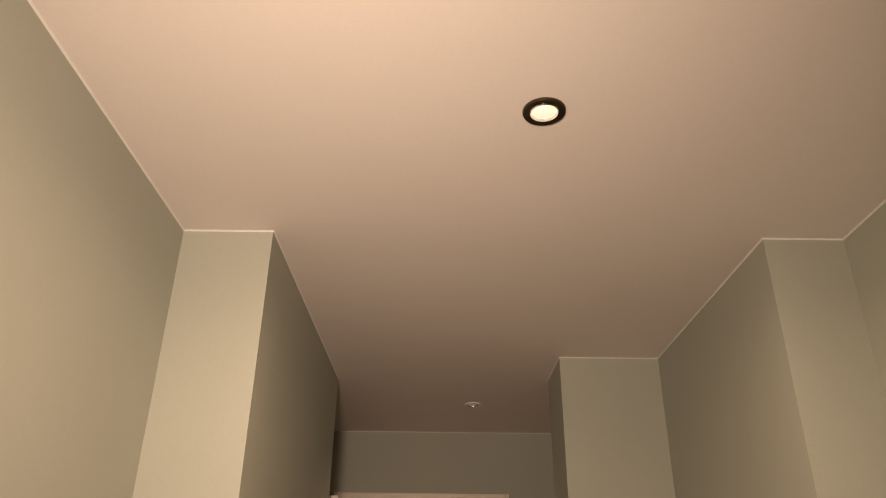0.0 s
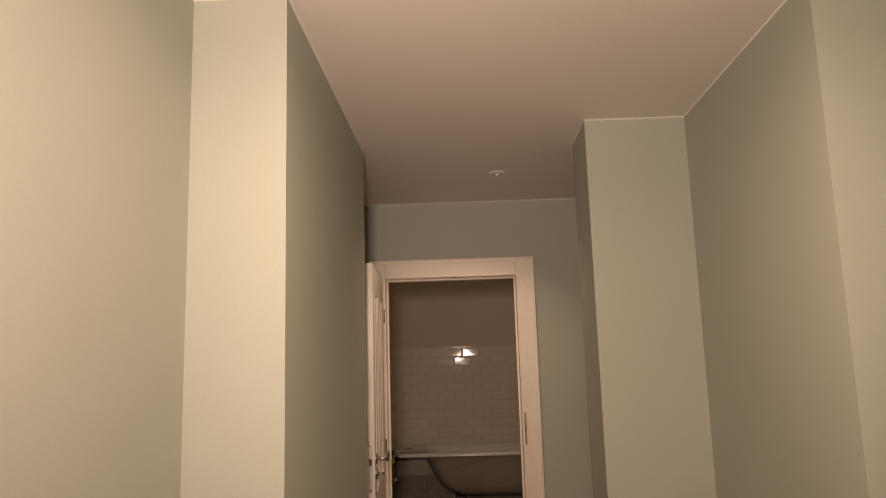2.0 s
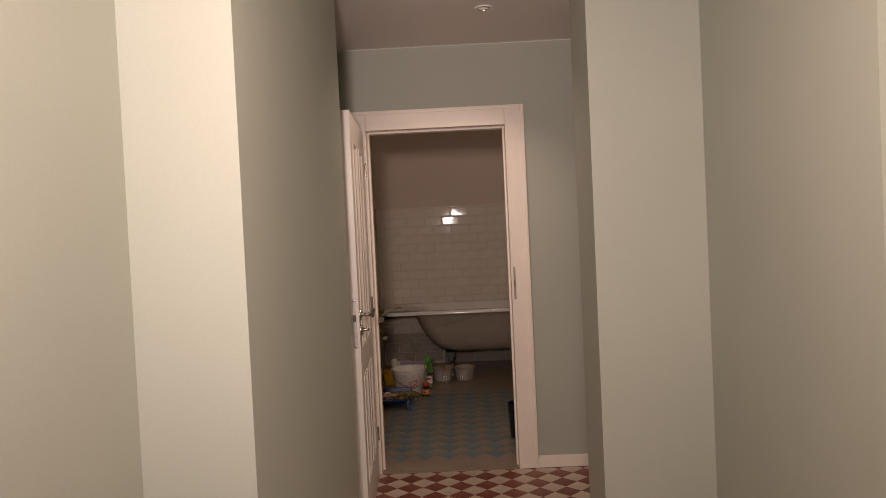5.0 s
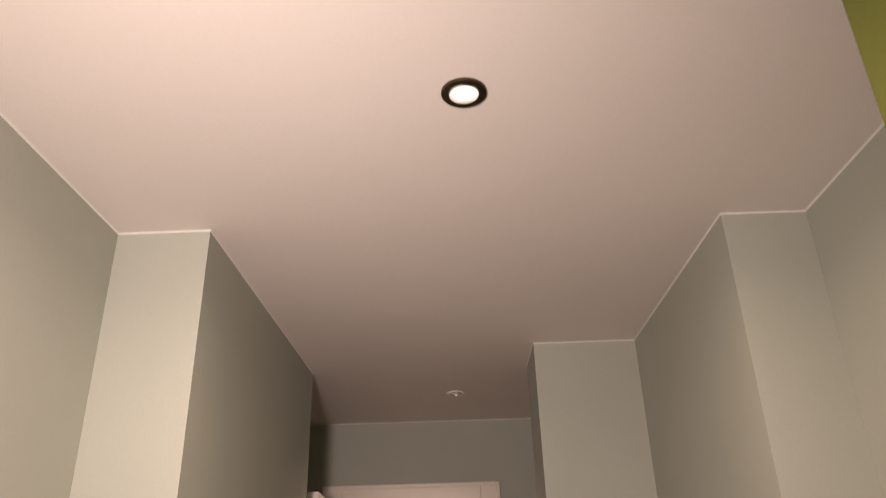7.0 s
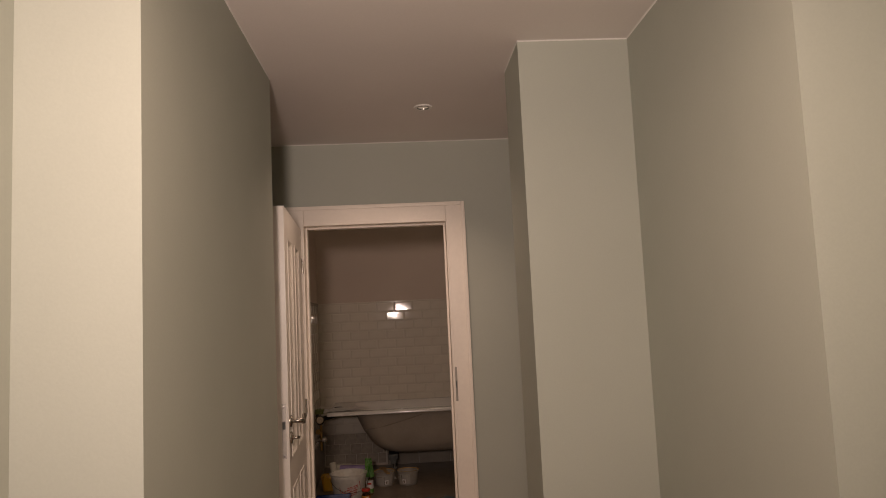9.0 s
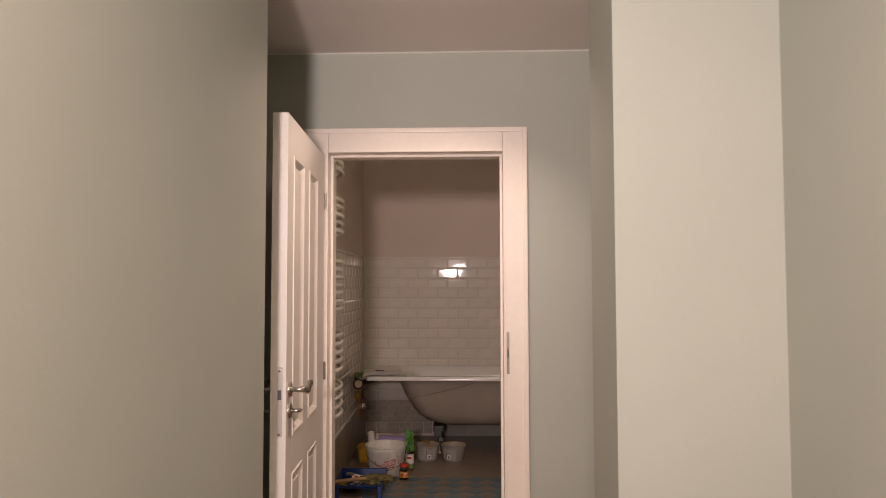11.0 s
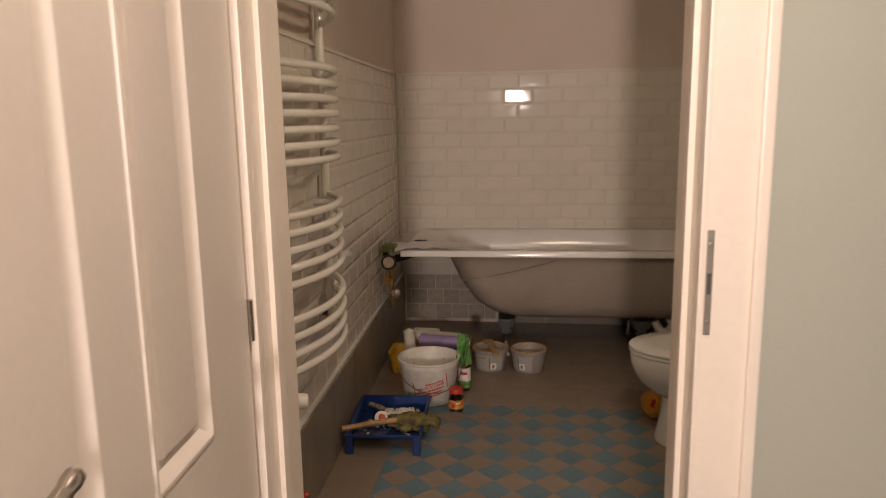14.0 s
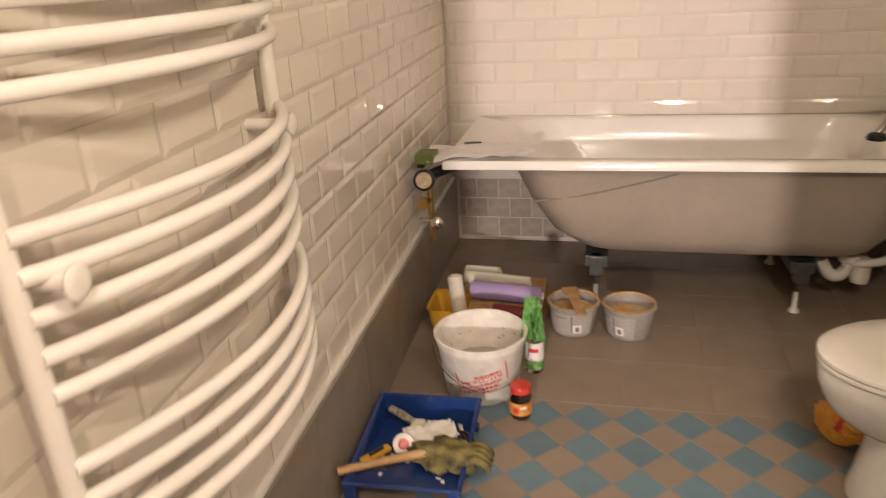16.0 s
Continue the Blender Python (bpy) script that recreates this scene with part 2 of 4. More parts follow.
# ---- hall: walls ----
CEILING, LEFT, RIGHT = 2.51, -0.715, 1.205
T = 0.12
structure("wall_left", box(LEFT - T, -2.3, 0, LEFT, 1.572, CEILING), SAGE, "sage green painted hall wall beside the start")
structure("wall_left_pier", box(-0.835, 1.572, 0, -0.455, 3.073, CEILING), SAGE, "sage green painted wall block stepping into the hall")
structure("wall_right", box(RIGHT, -2.3, 0, RIGHT + T, 1.584, CEILING), SAGE, "sage green painted hall wall behind the cabinet")
structure("wall_right_pier", box(0.97, 1.584, 0, RIGHT + T, 2.712, CEILING), SAGE, "sage green painted wall block stepping into the hall")
structure("wall_right_pillar", box(0.545, 2.712, 0, 0.97 + 0.355, 3.064, CEILING), SAGE, "sage green painted pillar before the bathroom door")
structure("wall_rear", box(LEFT - T, -2.42, 0, RIGHT + T, -2.3, CEILING), SAGE, "sage green painted wall closing the hall")
structure("wall_recess_left", box(-1.72, 2.953, 0, -0.835, 3.073, CEILING), SAGE, "sage green painted wall of the side passage")
structure("wall_recess_left_end", box(-1.84, 2.953, 0, -1.72, 4.215, CEILING), SAGE, "sage green painted end wall of the side passage")
structure("wall_recess_right_end", box(1.325, 2.944, 0, 1.445, 4.215, CEILING), SAGE, "sage green painted end wall of the shallow recess")

# wall with the bathroom door: the hall face and the bathroom face
OL, OR, OT = -0.482, 0.331, 2.03
bm = box(-1.84, 4.215, 0, OL - 0.03, 4.300, 2.9)
box(OR + 0.03, 4.215, 0, 1.445, 4.300, 2.9, bm=bm)
box(OL - 0.03, 4.215, OT + 0.03, OR + 0.03, 4.300, 2.9, bm=bm)
structure("wall_door", bm, SAGE, "sage green painted wall round the bathroom door")
bm = box(-1.0, 4.300, 0, OL - 0.03, 4.400, 2.9)
box(OR + 0.03, 4.300, 0, 1.30, 4.400, 2.9, bm=bm)
box(OL - 0.03, 4.300, OT + 0.03, OR + 0.03, 4.400, 2.9, bm=bm)
structure("wall_bathroom_front", bm, PLASTER, "pale painted bathroom wall round the door")

# ceiling
structure("ceiling_hall", box(-1.84, -2.42, CEILING, 1.445, 4.215, CEILING + 0.1), CEIL, "smooth off-white painted hall ceiling")


def bead(name, runs):
    """The thin light line of filler where wall and ceiling meet."""
    bm = bmesh.new()
    for (x0, y0), (x1, y1), (nx, ny) in runs:
        w = 0.0045
        vs = []
        for x, y in ((x0, y0), (x1, y1)):
            vs.append([bm.verts.new(q) for q in ((x, y, CEILING - w), (x + nx * w, y + ny * w, CEILING - 0.0004), (x, y, CEILING - 0.0004))])
        a, b = vs
        for i in range(3):
            bm.faces.new((a[i], a[(i + 1) % 3], b[(i + 1) % 3], b[i]))
        bm.faces.new(a)
        bm.faces.new(b[::-1])
    return structure(name, bm, CAULK, "thin white filler line along the ceiling edge")


bead("trim_ceiling_line", [
    ((LEFT, -2.3), (LEFT, 1.572), (1, 0)), ((LEFT, 1.572), (-0.455, 1.572), (0, -1)), ((-0.455, 1.572), (-0.455, 3.073), (1, 0)),
    ((RIGHT, -2.3), (RIGHT, 1.584), (-1, 0)), ((0.97, 1.584), (RIGHT, 1.584), (0, -1)), ((0.97, 1.584), (0.97, 2.712), (-1, 0)),
    ((0.545, 2.712), (0.97, 2.712), (0, -1)), ((0.545, 2.712), (0.545, 3.064), (-1, 0)), ((-1.72, 4.215), (1.325, 4.215), (0, -1))])


def skirting(name, runs):
    for i, (x0, y0, x1, y1) in enumerate(runs):
        bm = box(x0, y0, 0.002, x1, y1, 0.062, 0.0)
        box(x0 + 0.003, y0 + 0.003, 0.062, x1 - 0.003, y1 - 0.003, 0.072, 0.003, bm=bm)
        structure(name if i == 0 else name, bm, TRIM_PAINT, "low cream painted baseboard along the hall wall")


skirting("baseboard", [(0.446, 4.201, 1.325, 4.215), (-1.72, 4.201, -0.60, 4.215), (LEFT, -2.3, LEFT + 0.014, 1.558), (LEFT, 1.558, -0.455, 1.572),
                       (-0.455, 1.558, -0.441, 3.073), (RIGHT - 0.014, -2.3, RIGHT, 1.570), (0.956, 1.570, RIGHT, 1.584), (0.956, 1.584, 0.97, 2.698),
                       (0.531, 2.698, 0.97, 2.712), (0.531, 2.712, 0.545, 3.064)])


# ---- bathroom: shell ----
SLOPE = -0.0278


def left_face(y):
    return -0.767 + SLOPE * (y - 5.3)


BATH_TOP, BACK, BATH_RIGHT, TILE_TOP = 2.86, 7.715, 1.16, 1.668
bm = bmesh.new()
ya, yb = 4.400, 7.9
low = [bm.verts.new((x, y, 0)) for x, y in ((left_face(ya) - 0.008, ya), (left_face(yb) - 0.008, yb), (-1.05, yb), (-1.05, ya))]
high = [bm.verts.new((v.co.x, v.co.y, 2.9)) for v in low]
bm.faces.new(low)
bm.faces.new(high[::-1])
for i in range(4):
    bm.faces.new((low[i], low[(i + 1) % 4], high[(i + 1) % 4], high[i]))
wall_bath_left = structure("wall_bathroom_left", bm, PLASTER, "bathroom wall painted above white metro tiles")
wall_bath_back = structure("wall_bathroom_back", box(-1.05, BACK + 0.008, 0, 1.4, BACK + 0.13, 2.9), PLASTER, "bathroom wall behind the tub, painted above white metro tiles")
wall_bath_right = structure("wall_bathroom_right", box(BATH_RIGHT + 0.008, 4.400, 0, BATH_RIGHT + 0.13, BACK + 0.008, 2.9), PLASTER, "bathroom wall beside the toilet, painted above white metro tiles")
structure("ceiling_bathroom", box(-1.05, 4.300, BATH_TOP + 0.02, 1.4, 7.9, BATH_TOP + 0.12), CEIL, "off-white painted bathroom ceiling")

# ---- floors ----
structure("floor_hall", box(-1.84, -2.42, -0.1, 1.445, 4.300, -0.004), JOINT, "hall floor bed under red and cream diamond tiles")
floor_bath = structure("floor_bathroom", box(-1.05, 4.300, -0.1, 1.4, 7.9, -0.0016), JOINT, "bathroom floor bed under beige and blue tiles")
structure("threshold", box(OL, 4.205, -0.004, OR, 4.402, 0.004, 0.002), BEIGE, "flat beige stone threshold in the bathroom doorway")

# ---- door frame ----
door_frame = thing("door_1", "cream painted moulded door frame of the bathroom", "door frame", (0, 4.2, 0), kind="structure")


def board(name, x0, y0, z0, x1, y1, z1, parent, bev=0.003, mat=TRIM_PAINT, label=""):
    return part(name, box(x0, y0, z0, x1, y1, z1, bev), mat, parent, label)


W = 0.113
for name, x0, x1, s in (("casing", OL - W, OL, -1), ("casing", OR, OR + W, 1)):
    board(name, x0, -0.006, 0.002, x1, 0.0145, OT + W, door_frame, 0.004)
    outer, inner = (x0, x1) if s < 0 else (x1, x0)
    board("casing_bead", min(outer, outer - s * 0.022), -0.015, 0.002, max(outer, outer - s * 0.022), -0.004, OT + W, door_frame, 0.005)
    board("casing_lip", min(inner, inner + s * 0.010), -0.011, 0.002, max(inner, inner + s * 0.010), -0.004, OT + 0.010, door_frame, 0.003)
board("casing", OL + 0.0005, -0.006, OT, OR - 0.0005, 0.0145, OT + W - 0.0005, door_frame, 0.004)
board("casing_bead", OL - W + 0.022, -0.015, OT + W - 0.022, OR + W - 0.022, -0.004, OT + W, door_frame, 0.005)
board("casing_lip", OL - 0.0095, -0.011, OT, OR + 0.0095, -0.004, OT + 0.010, door_frame, 0.003)
board("jamb", OL - 0.027, 0.015, 0.002, OL, 0.205, OT, door_frame)
board("jamb", OR, 0.015, 0.002, OR + 0.027, 0.205, OT, door_frame)
board("jamb_head", OL - 0.027, 0.015, OT, OR + 0.027, 0.205, OT + 0.027, door_frame)
board("bathroom_casing", OL - 0.09, 0.2005, 0.002, OL - 0.0275, 0.216, OT + 0.09, door_frame)
board("bathroom_casing", OR + 0.0275, 0.2005, 0.002, OR + 0.09, 0.216, OT + 0.09, door_frame)
board("bathroom_casing", OL - 0.0275, 0.2005, OT + 0.0275, OR + 0.0275, 0.216, OT + 0.09, door_frame)
board("door_stop", OL, 0.060, 0.005, OL + 0.012, 0.095, OT - 0.0005, door_frame)
board("door_stop", OR - 0.012, 0.060, 0.005, OR, 0.095, OT - 0.0005, door_frame)
board("door_stop", OL + 0.0125, 0.060, OT - 0.012, OR - 0.0125, 0.095, OT, door_frame)
strike = part("strike_plate", box(OR + 0.013, -0.0085, 1.005, OR + 0.025, -0.0055, 1.195, 0.001), STRIKE, door_frame, "dull steel strike plate")
for z in (1.03, 1.17):
    part("screw", lathe([(0.0045, 0), (0.0045, 0.0015), (0, 0.002)], 10, m=pose(OR + 0.019, -0.0085, z, 90, 0, 0)), STRIKE, strike)
part("latch_hole", box(OR + 0.0155, -0.0090, 1.080, OR + 0.0225, -0.0084, 1.118), IRON, strike)

# ---- door leaf, standing open ----
DX0, DX1, DY0, DY1, DZ1 = -0.551, -0.497, 3.331, 4.180, 2.012
leaf = thing("door_leaf", "white painted panelled door standing wide open", "door", (DX1, DY1, 0), 3.0)


def leaf_board(name, y0, y1, z0, z1):
    board(name, DX0 - DX1, y0 - DY1, z0, 0, y1 - DY1, z1, leaf, 0.0015, WHITE_PAINT)


PA, PB, PC, PD = 3.437, 3.649, 3.766, 3.980
Z0, Z1, Z2, Z3 = 0.215, 0.745, 0.877, 1.878
leaf_board("stile", DY0, PA, 0.008, DZ1)
leaf_board("stile", PD, DY1, 0.008, DZ1)
leaf_board("rail", PA, PD, 0.008, Z0)
leaf_board("rail", PA, PD, Z1, Z2)
leaf_board("rail", PA, PD, Z3, DZ1)
leaf_board("mullion", PB, PC, Z0, Z1)
leaf_board("mullion", PB, PC, Z2, Z3)


def door_panel(y0, y1, z0, z1):
    """A sunk panel with sloping mouldings on both faces."""
    bm = bmesh.new()
    for s in (1, -1):
        base = 0 if s > 0 else DX0 - DX1
        rings = []
        for inset, depth in ((-0.002, 0.0), (0.0, -0.0012), (0.0015, -0.0012), (0.003, 0.0035), (0.009, 0.0035), (0.012, 0.0015), (0.027, -0.0125), (0.043, -0.0125), (0.0445, -0.0055), (0.047, -0.0045), (0.060, -0.004)):
            x = base + s * depth
            rings.append([bm.verts.new((x, y - DY1, z)) for y, z in ((y0 + inset, z0 + inset), (y1 - inset, z0 + inset), (y1 - inset, z1 - inset), (y0 + inset, z1 - inset))])
        for a, b in zip(rings, rings[1:]):
            for i in range(4):
                bm.faces.new((a[i], a[(i + 1) % 4], b[(i + 1) % 4], b[i]))
        bm.faces.new(rings[-1])
    part("panel", bm, WHITE_PAINT, leaf)


for y0, y1 in ((PA, PB), (PC, PD)):
    door_panel(y0, y1, Z2, Z3)
    door_panel(y0, y1, Z0, Z1)

plate = part("lock_plate", box(-0.030, DY0 - DY1 - 0.0025, 0.893, -0.012, DY0 - DY1 + 0.001, 1.130, 0.001), LOCK, leaf, "satin steel lock plate on the door edge")
part("latch", box(-0.027, DY0 - DY1 - 0.010, 1.020, -0.015, DY0 - DY1 - 0.002, 1.052, 0.002), IRON, plate)
for z in (0.903, 1.118):
    part("screw", lathe([(0.0045, 0), (0.0045, 0.0012), (0, 0.0018)], 10, m=pose(-0.021, DY0 - DY1 - 0.0025, z, 90, 0, 0)), CHROME, plate)


def handle_set(side):
    x = 0.0 if side > 0 else DX0 - DX1
    y, turn = 3.385 - DY1, pose(0, 0, 0, 0, 90 * side, 0)
    rose = [(0, 0), (0.027, 0), (0.027, 0.004), (0.024, 0.008), (0.012, 0.010), (0.011, 0.012), (0, 0.012)]
    h = part("lever_handle", lathe(rose, 24, m=pose(x, y, 1.047) @ turn), NICKEL, leaf, "satin nickel lever handle", 40)
    pts = spline([(x + side * 0.008, y, 1.047), (x + side * 0.040, y, 1.047), (x + side * 0.052, y + 0.014, 1.045), (x + side * 0.053, y + 0.055, 1.035), (x + side * 0.053, y + 0.095, 1.045), (x + side * 0.052, y + 0.128, 1.055)], 5)
    n = len(pts)
    part("lever", tube(pts, [0.0085 + 0.003 * math.sin(math.pi * min(1, k / n)) + (0.002 if k > n - 4 else 0) for k in range(n)], 12), NICKEL, h, "", 40)
    r = part("privacy_rose", lathe(rose, 24, m=pose(x, y, 0.974) @ turn), NICKEL, leaf, "round satin nickel privacy lock", 40)
    part("thumb_turn", tube(spline([(x + side * 0.008, y, 0.974), (x + side * 0.030, y, 0.974), (x + side * 0.036, y + 0.012, 0.972), (x + side * 0.036, y + 0.034, 0.970)], 4), [0.007] * 8 + [0.0055] * 5, 10), NICKEL, r, "", 40)


handle_set(1)
handle_set(-1)
for z in (0.25, 1.02, 1.80):
    part("hinge", tube([(0.004, 0.004, z - 0.04), (0.004, 0.004, z + 0.04)], 0.006, 10), NICKEL, leaf, "", 40)


# ---- hall lamps and cabinet ----
def downlight(x, y, z, r, face, label, ring=BRONZE):
    d = thing("recessed_downlight", label, "ceiling light", (x, y, z))
    part("ring", lathe([(r * 0.60, 0.002), (r * 0.62, -0.003), (r * 0.97, -0.006), (r, -0.003), (r, 0.0), (r * 0.60, 0.002)], 36), ring, d, "", 50)
    part("lamp_face", lathe([(0, -0.003), (r * 0.50, -0.003), (r * 0.60, -0.001)], 30), face, d, "", 50)
    part("reflector_lip", lathe([(r * 0.60, 0.0), (r * 0.64, -0.007), (r * 0.68, -0.005)], 36), CHROME, d, "", 50)
    return d


downlight(0.256, 0.995, CEILING, 0.0475, LAMP_FACE, "round recessed ceiling lamp, lit, in a dark bronze ring")
# this fixture is unlit; the glow of its face is added
downlight(0.206, 3.534, CEILING, 0.045, ADDED_GLOW_FACE, "small round recessed ceiling lamp with a white ring, unlit but with added glow", CAULK)
# unseen lamp body added round the bathroom fill light
wl = thing("fill_lamp", "small round white fill lamp added unseen beside the bathroom door, lit", "wall lamp", (0.50, 4.400, 1.99))
part("base", lathe([(0, 0.001), (0.055, 0.001), (0.055, 0.018), (0.050, 0.024), (0, 0.024)], 28, m=pose(0, 0, 0, -90, 0, 0)), PLASTIC_WHITE, wl, "", 40)
part("diffuser", lathe([(0.050, 0.024), (0.066, 0.030), (0.068, 0.045), (0.060, 0.056), (0, 0.060)], 28, m=pose(0, 0, 0, -90, 0, 0)), FILL_GLOW, wl, "glowing white diffuser", 40)

cab = thing("tall_cabinet", "tall olive green lacquered cabinet against the hall wall", "cabinet", (0.82, 0.63, 0))
part("body", box(0.022, -0.72, 0.08, 0.365, 0.0, 2.44, 0.004), GREEN_CABINET, cab)
part("door", box(0.0, -0.357, 0.082, 0.020, -0.002, 2.438, 0.006), GREEN_CABINET, cab)
part("door", box(0.0, -0.718, 0.082, 0.020, -0.361, 2.438, 0.006), GREEN_CABINET, cab)
part("plinth", box(0.05, -0.70, 0.002, 0.36, -0.02, 0.08), BLACK, cab)


# ---- bathroom: wall return beside the door, slightly splayed ----
bm = bmesh.new()
foot = [(-0.522, 4.433), (-0.570, 4.590), (-0.577, 4.600), (-0.80, 4.600), (-0.80, 4.433)]
lo = [bm.verts.new((x, y, -0.003)) for x, y in foot]
hi = [bm.verts.new((x, y, BATH_TOP + 0.018)) for x, y in foot]
for i in range(5):
    j = (i + 1) % 5
    bm.faces.new((lo[j], lo[i], hi[i], hi[j]))
bm.faces.new(lo)
bm.faces.new(hi[::-1])
bmesh.ops.recalc_face_normals(bm, faces=bm.faces[:])
structure("wall_bathroom_return", bm, TRIM_PAINT, "cream painted wall return beside the bathroom door")


# ---- bathroom: radiator ----
rad = thing("towel_radiator", "white bowed towel radiator on the tiled bathroom wall", "radiator", (left_face(5.23) + 0.034, 5.23, 0), 1.59)
HALF = 0.385
for s in (-1, 1):
    part("post", tube([(0, s * HALF, 0.612), (0, s * HALF, 0.618), (0, s * HALF, 2.285), (0, s * HALF, 2.29)], [0.010, 0.0165, 0.0165, 0.010], 14), RADIATOR, rad, "", 40)
BARS = [0.640, 0.693, 0.746, 0.799, 0.908, 0.960, 1.012, 1.064, 1.114, 1.270, 1.318, 1.366, 1.414, 1.462, 1.510, 1.558, 1.745, 1.793, 1.841, 1.889, 1.935, 2.115, 2.163, 2.211]
for z in BARS:
    pts = []
    for k in range(25):
        y = -HALF + 2 * HALF * k / 24
        u = y / HALF
        pts.append((0.012 + 0.112 * (1 - u * u), y, z))
    part("bar", tube(pts, 0.0125, 12), RADIATOR, rad, "", 40)
for y, z in ((-0.355, 1.050), (0.325, 1.088), (-0.355, 1.912), (0.325, 1.912)):
    b = part("wall_bracket", tube(spline([(-0.036, y, z), (0.015, y, z), (0.050, y, z), (0.062, y, z), (0.068, y, z)], 3), [0.012] * 7 + [0.014, 0.021, 0.023, 0.023, 0.021, 0.012], 16), RADIATOR, rad, "", 40)
v = part("valve_body", tube(spline([(-0.03, -HALF - 0.085, 0.578), (-0.006, -HALF - 0.030, 0.578), (0.020, -HALF - 0.004, 0.577), (0.034, -HALF, 0.576)], 5), [0.011] * 4 + [0.017] * 6 + [0.013] * 6, 12), OLD_BRASS, rad, "dark radiator valve", 40)
part("valve_riser", tube([(0, -HALF, 0.575), (0, -HALF, 0.632)], 0.014, 12), OLD_BRASS, v, "", 40)
part("thermostat_head", lathe([(0, 0), (0.017, 0), (0.024, 0.008), (0.026, 0.045), (0.023, 0.076), (0.019, 0.082), (0, 0.084)], 20, m=Matrix.Translation((0.030, -HALF, 0.576)) @ Vector((0.94, 0.25, -0.03)).to_track_quat("Z", "Y").to_matrix().to_4x4()), PLASTIC_WHITE, v, "white plastic thermostat head", 40)
part("lower_bracket", box(-0.036, 0.375, 0.628, 0.01, 0.395, 0.655, 0.002), IRON, rad)


# ---- bathroom: tub ----
def loop(bm, x0, x1, y0, y1, r, z, n=6):
    """A ring of points round a rectangle with rounded corners."""
    out = []
    for cx, cy, a0 in ((x1 - r, y1 - r, 0), (x0 + r, y1 - r, 90), (x0 + r, y0 + r, 180), (x1 - r, y0 + r, 270)):
        for k in range(n + 1):
            a = radians(a0 + 90 * k / n)
            out.append(bm.verts.new((cx + r * math.cos(a), cy + r * math.sin(a), z)))
    return out


def loft(bm, rings, cap_first=False, cap_last=False):
    for a, b in zip(rings, rings[1:]):
        for k in range(len(a)):
            q = (k + 1) % len(a)
            bm.faces.new((a[k], a[q], b[q], b[k]))
    if cap_first:
        bm.faces.new(rings[0][::-1])
    if cap_last:
        bm.faces.new(rings[-1])
    return bm


tub = thing("bathtub", "white enamelled bathtub standing on steel feet without its apron", "bathtub", (0, 0, 0))
TX0, TX1, TY0, TY1, TZ = -0.682, 1.119, 6.853, 7.700, 0.658
bm = bmesh.new()
loft(bm, [loop(bm, TX0 + 0.006, TX1 - 0.006, TY0 + 0.006, TY1, 0.006, TZ - 0.036), loop(bm, TX0, TX1, TY0, TY1, 0.008, TZ - 0.033), loop(bm, TX0, TX1, TY0, TY1, 0.008, TZ - 0.006), loop(bm, TX0 + 0.005, TX1 - 0.005, TY0 + 0.005, TY1 - 0.005, 0.010, TZ),
          loop(bm, TX0 + 0.20, TX1 - 0.09, TY0 + 0.055, TY1 - 0.055, 0.14, TZ + 0.001), loop(bm, TX0 + 0.215, TX1 - 0.10, TY0 + 0.068, TY1 - 0.068, 0.15, TZ - 0.008),
          loop(bm, TX0 + 0.31, TX1 - 0.12, TY0 + 0.085, TY1 - 0.085, 0.18, TZ - 0.10), loop(bm, TX0 + 0.41, TX1 - 0.16, TY0 + 0.12, TY1 - 0.12, 0.20, TZ - 0.28),
          loop(bm, TX0 + 0.54, TX1 - 0.22, TY0 + 0.17, TY1 - 0.17, 0.16, TZ - 0.37), loop(bm, TX0 + 0.68, TX1 - 0.32, TY0 + 0.27, TY1 - 0.27, 0.10, TZ - 0.385)], False, True)
part("basin", bm, ENAMEL, tub, "glossy white enamel basin and flat rim", 45)
bm = bmesh.new()
loft(bm, [loop(bm, TX0 + 0.02, TX1 - 0.02, TY0 + 0.014, TY1 - 0.02, 0.02, TZ - 0.037), loop(bm, TX0 + 0.24, TX1 - 0.065, TY0 + 0.055, TY1 - 0.05, 0.15, TZ - 0.040), loop(bm, TX0 + 0.255, TX1 - 0.075, TY0 + 0.062, TY1 - 0.055, 0.155, TZ - 0.060),
          loop(bm, TX0 + 0.32, TX1 - 0.10, TY0 + 0.075, TY1 - 0.07, 0.16, TZ - 0.20), loop(bm, TX0 + 0.41, TX1 - 0.125, TY0 + 0.095, TY1 - 0.10, 0.15, TZ - 0.33),
          loop(bm, TX0 + 0.49, TX1 - 0.155, TY0 + 0.13, TY1 - 0.13, 0.17, TZ - 0.395), loop(bm, TX0 + 0.58, TX1 - 0.205, TY0 + 0.19, TY1 - 0.19, 0.15, TZ - 0.425), loop(bm, TX0 + 0.70, TX1 - 0.28, TY0 + 0.27, TY1 - 0.27, 0.1, TZ - 0.432)], False, True)
hull = part("hull", bm, TUB_OUT, tub, "matt primed grey underside", 50)
part("seam", tube(spline([(-0.335, 6.938, 0.475), (-0.15, 6.925, 0.505), (0.05, 6.917, 0.555), (0.20, 6.913, 0.598)], 6), 0.0045, 6), SEAM, hull)
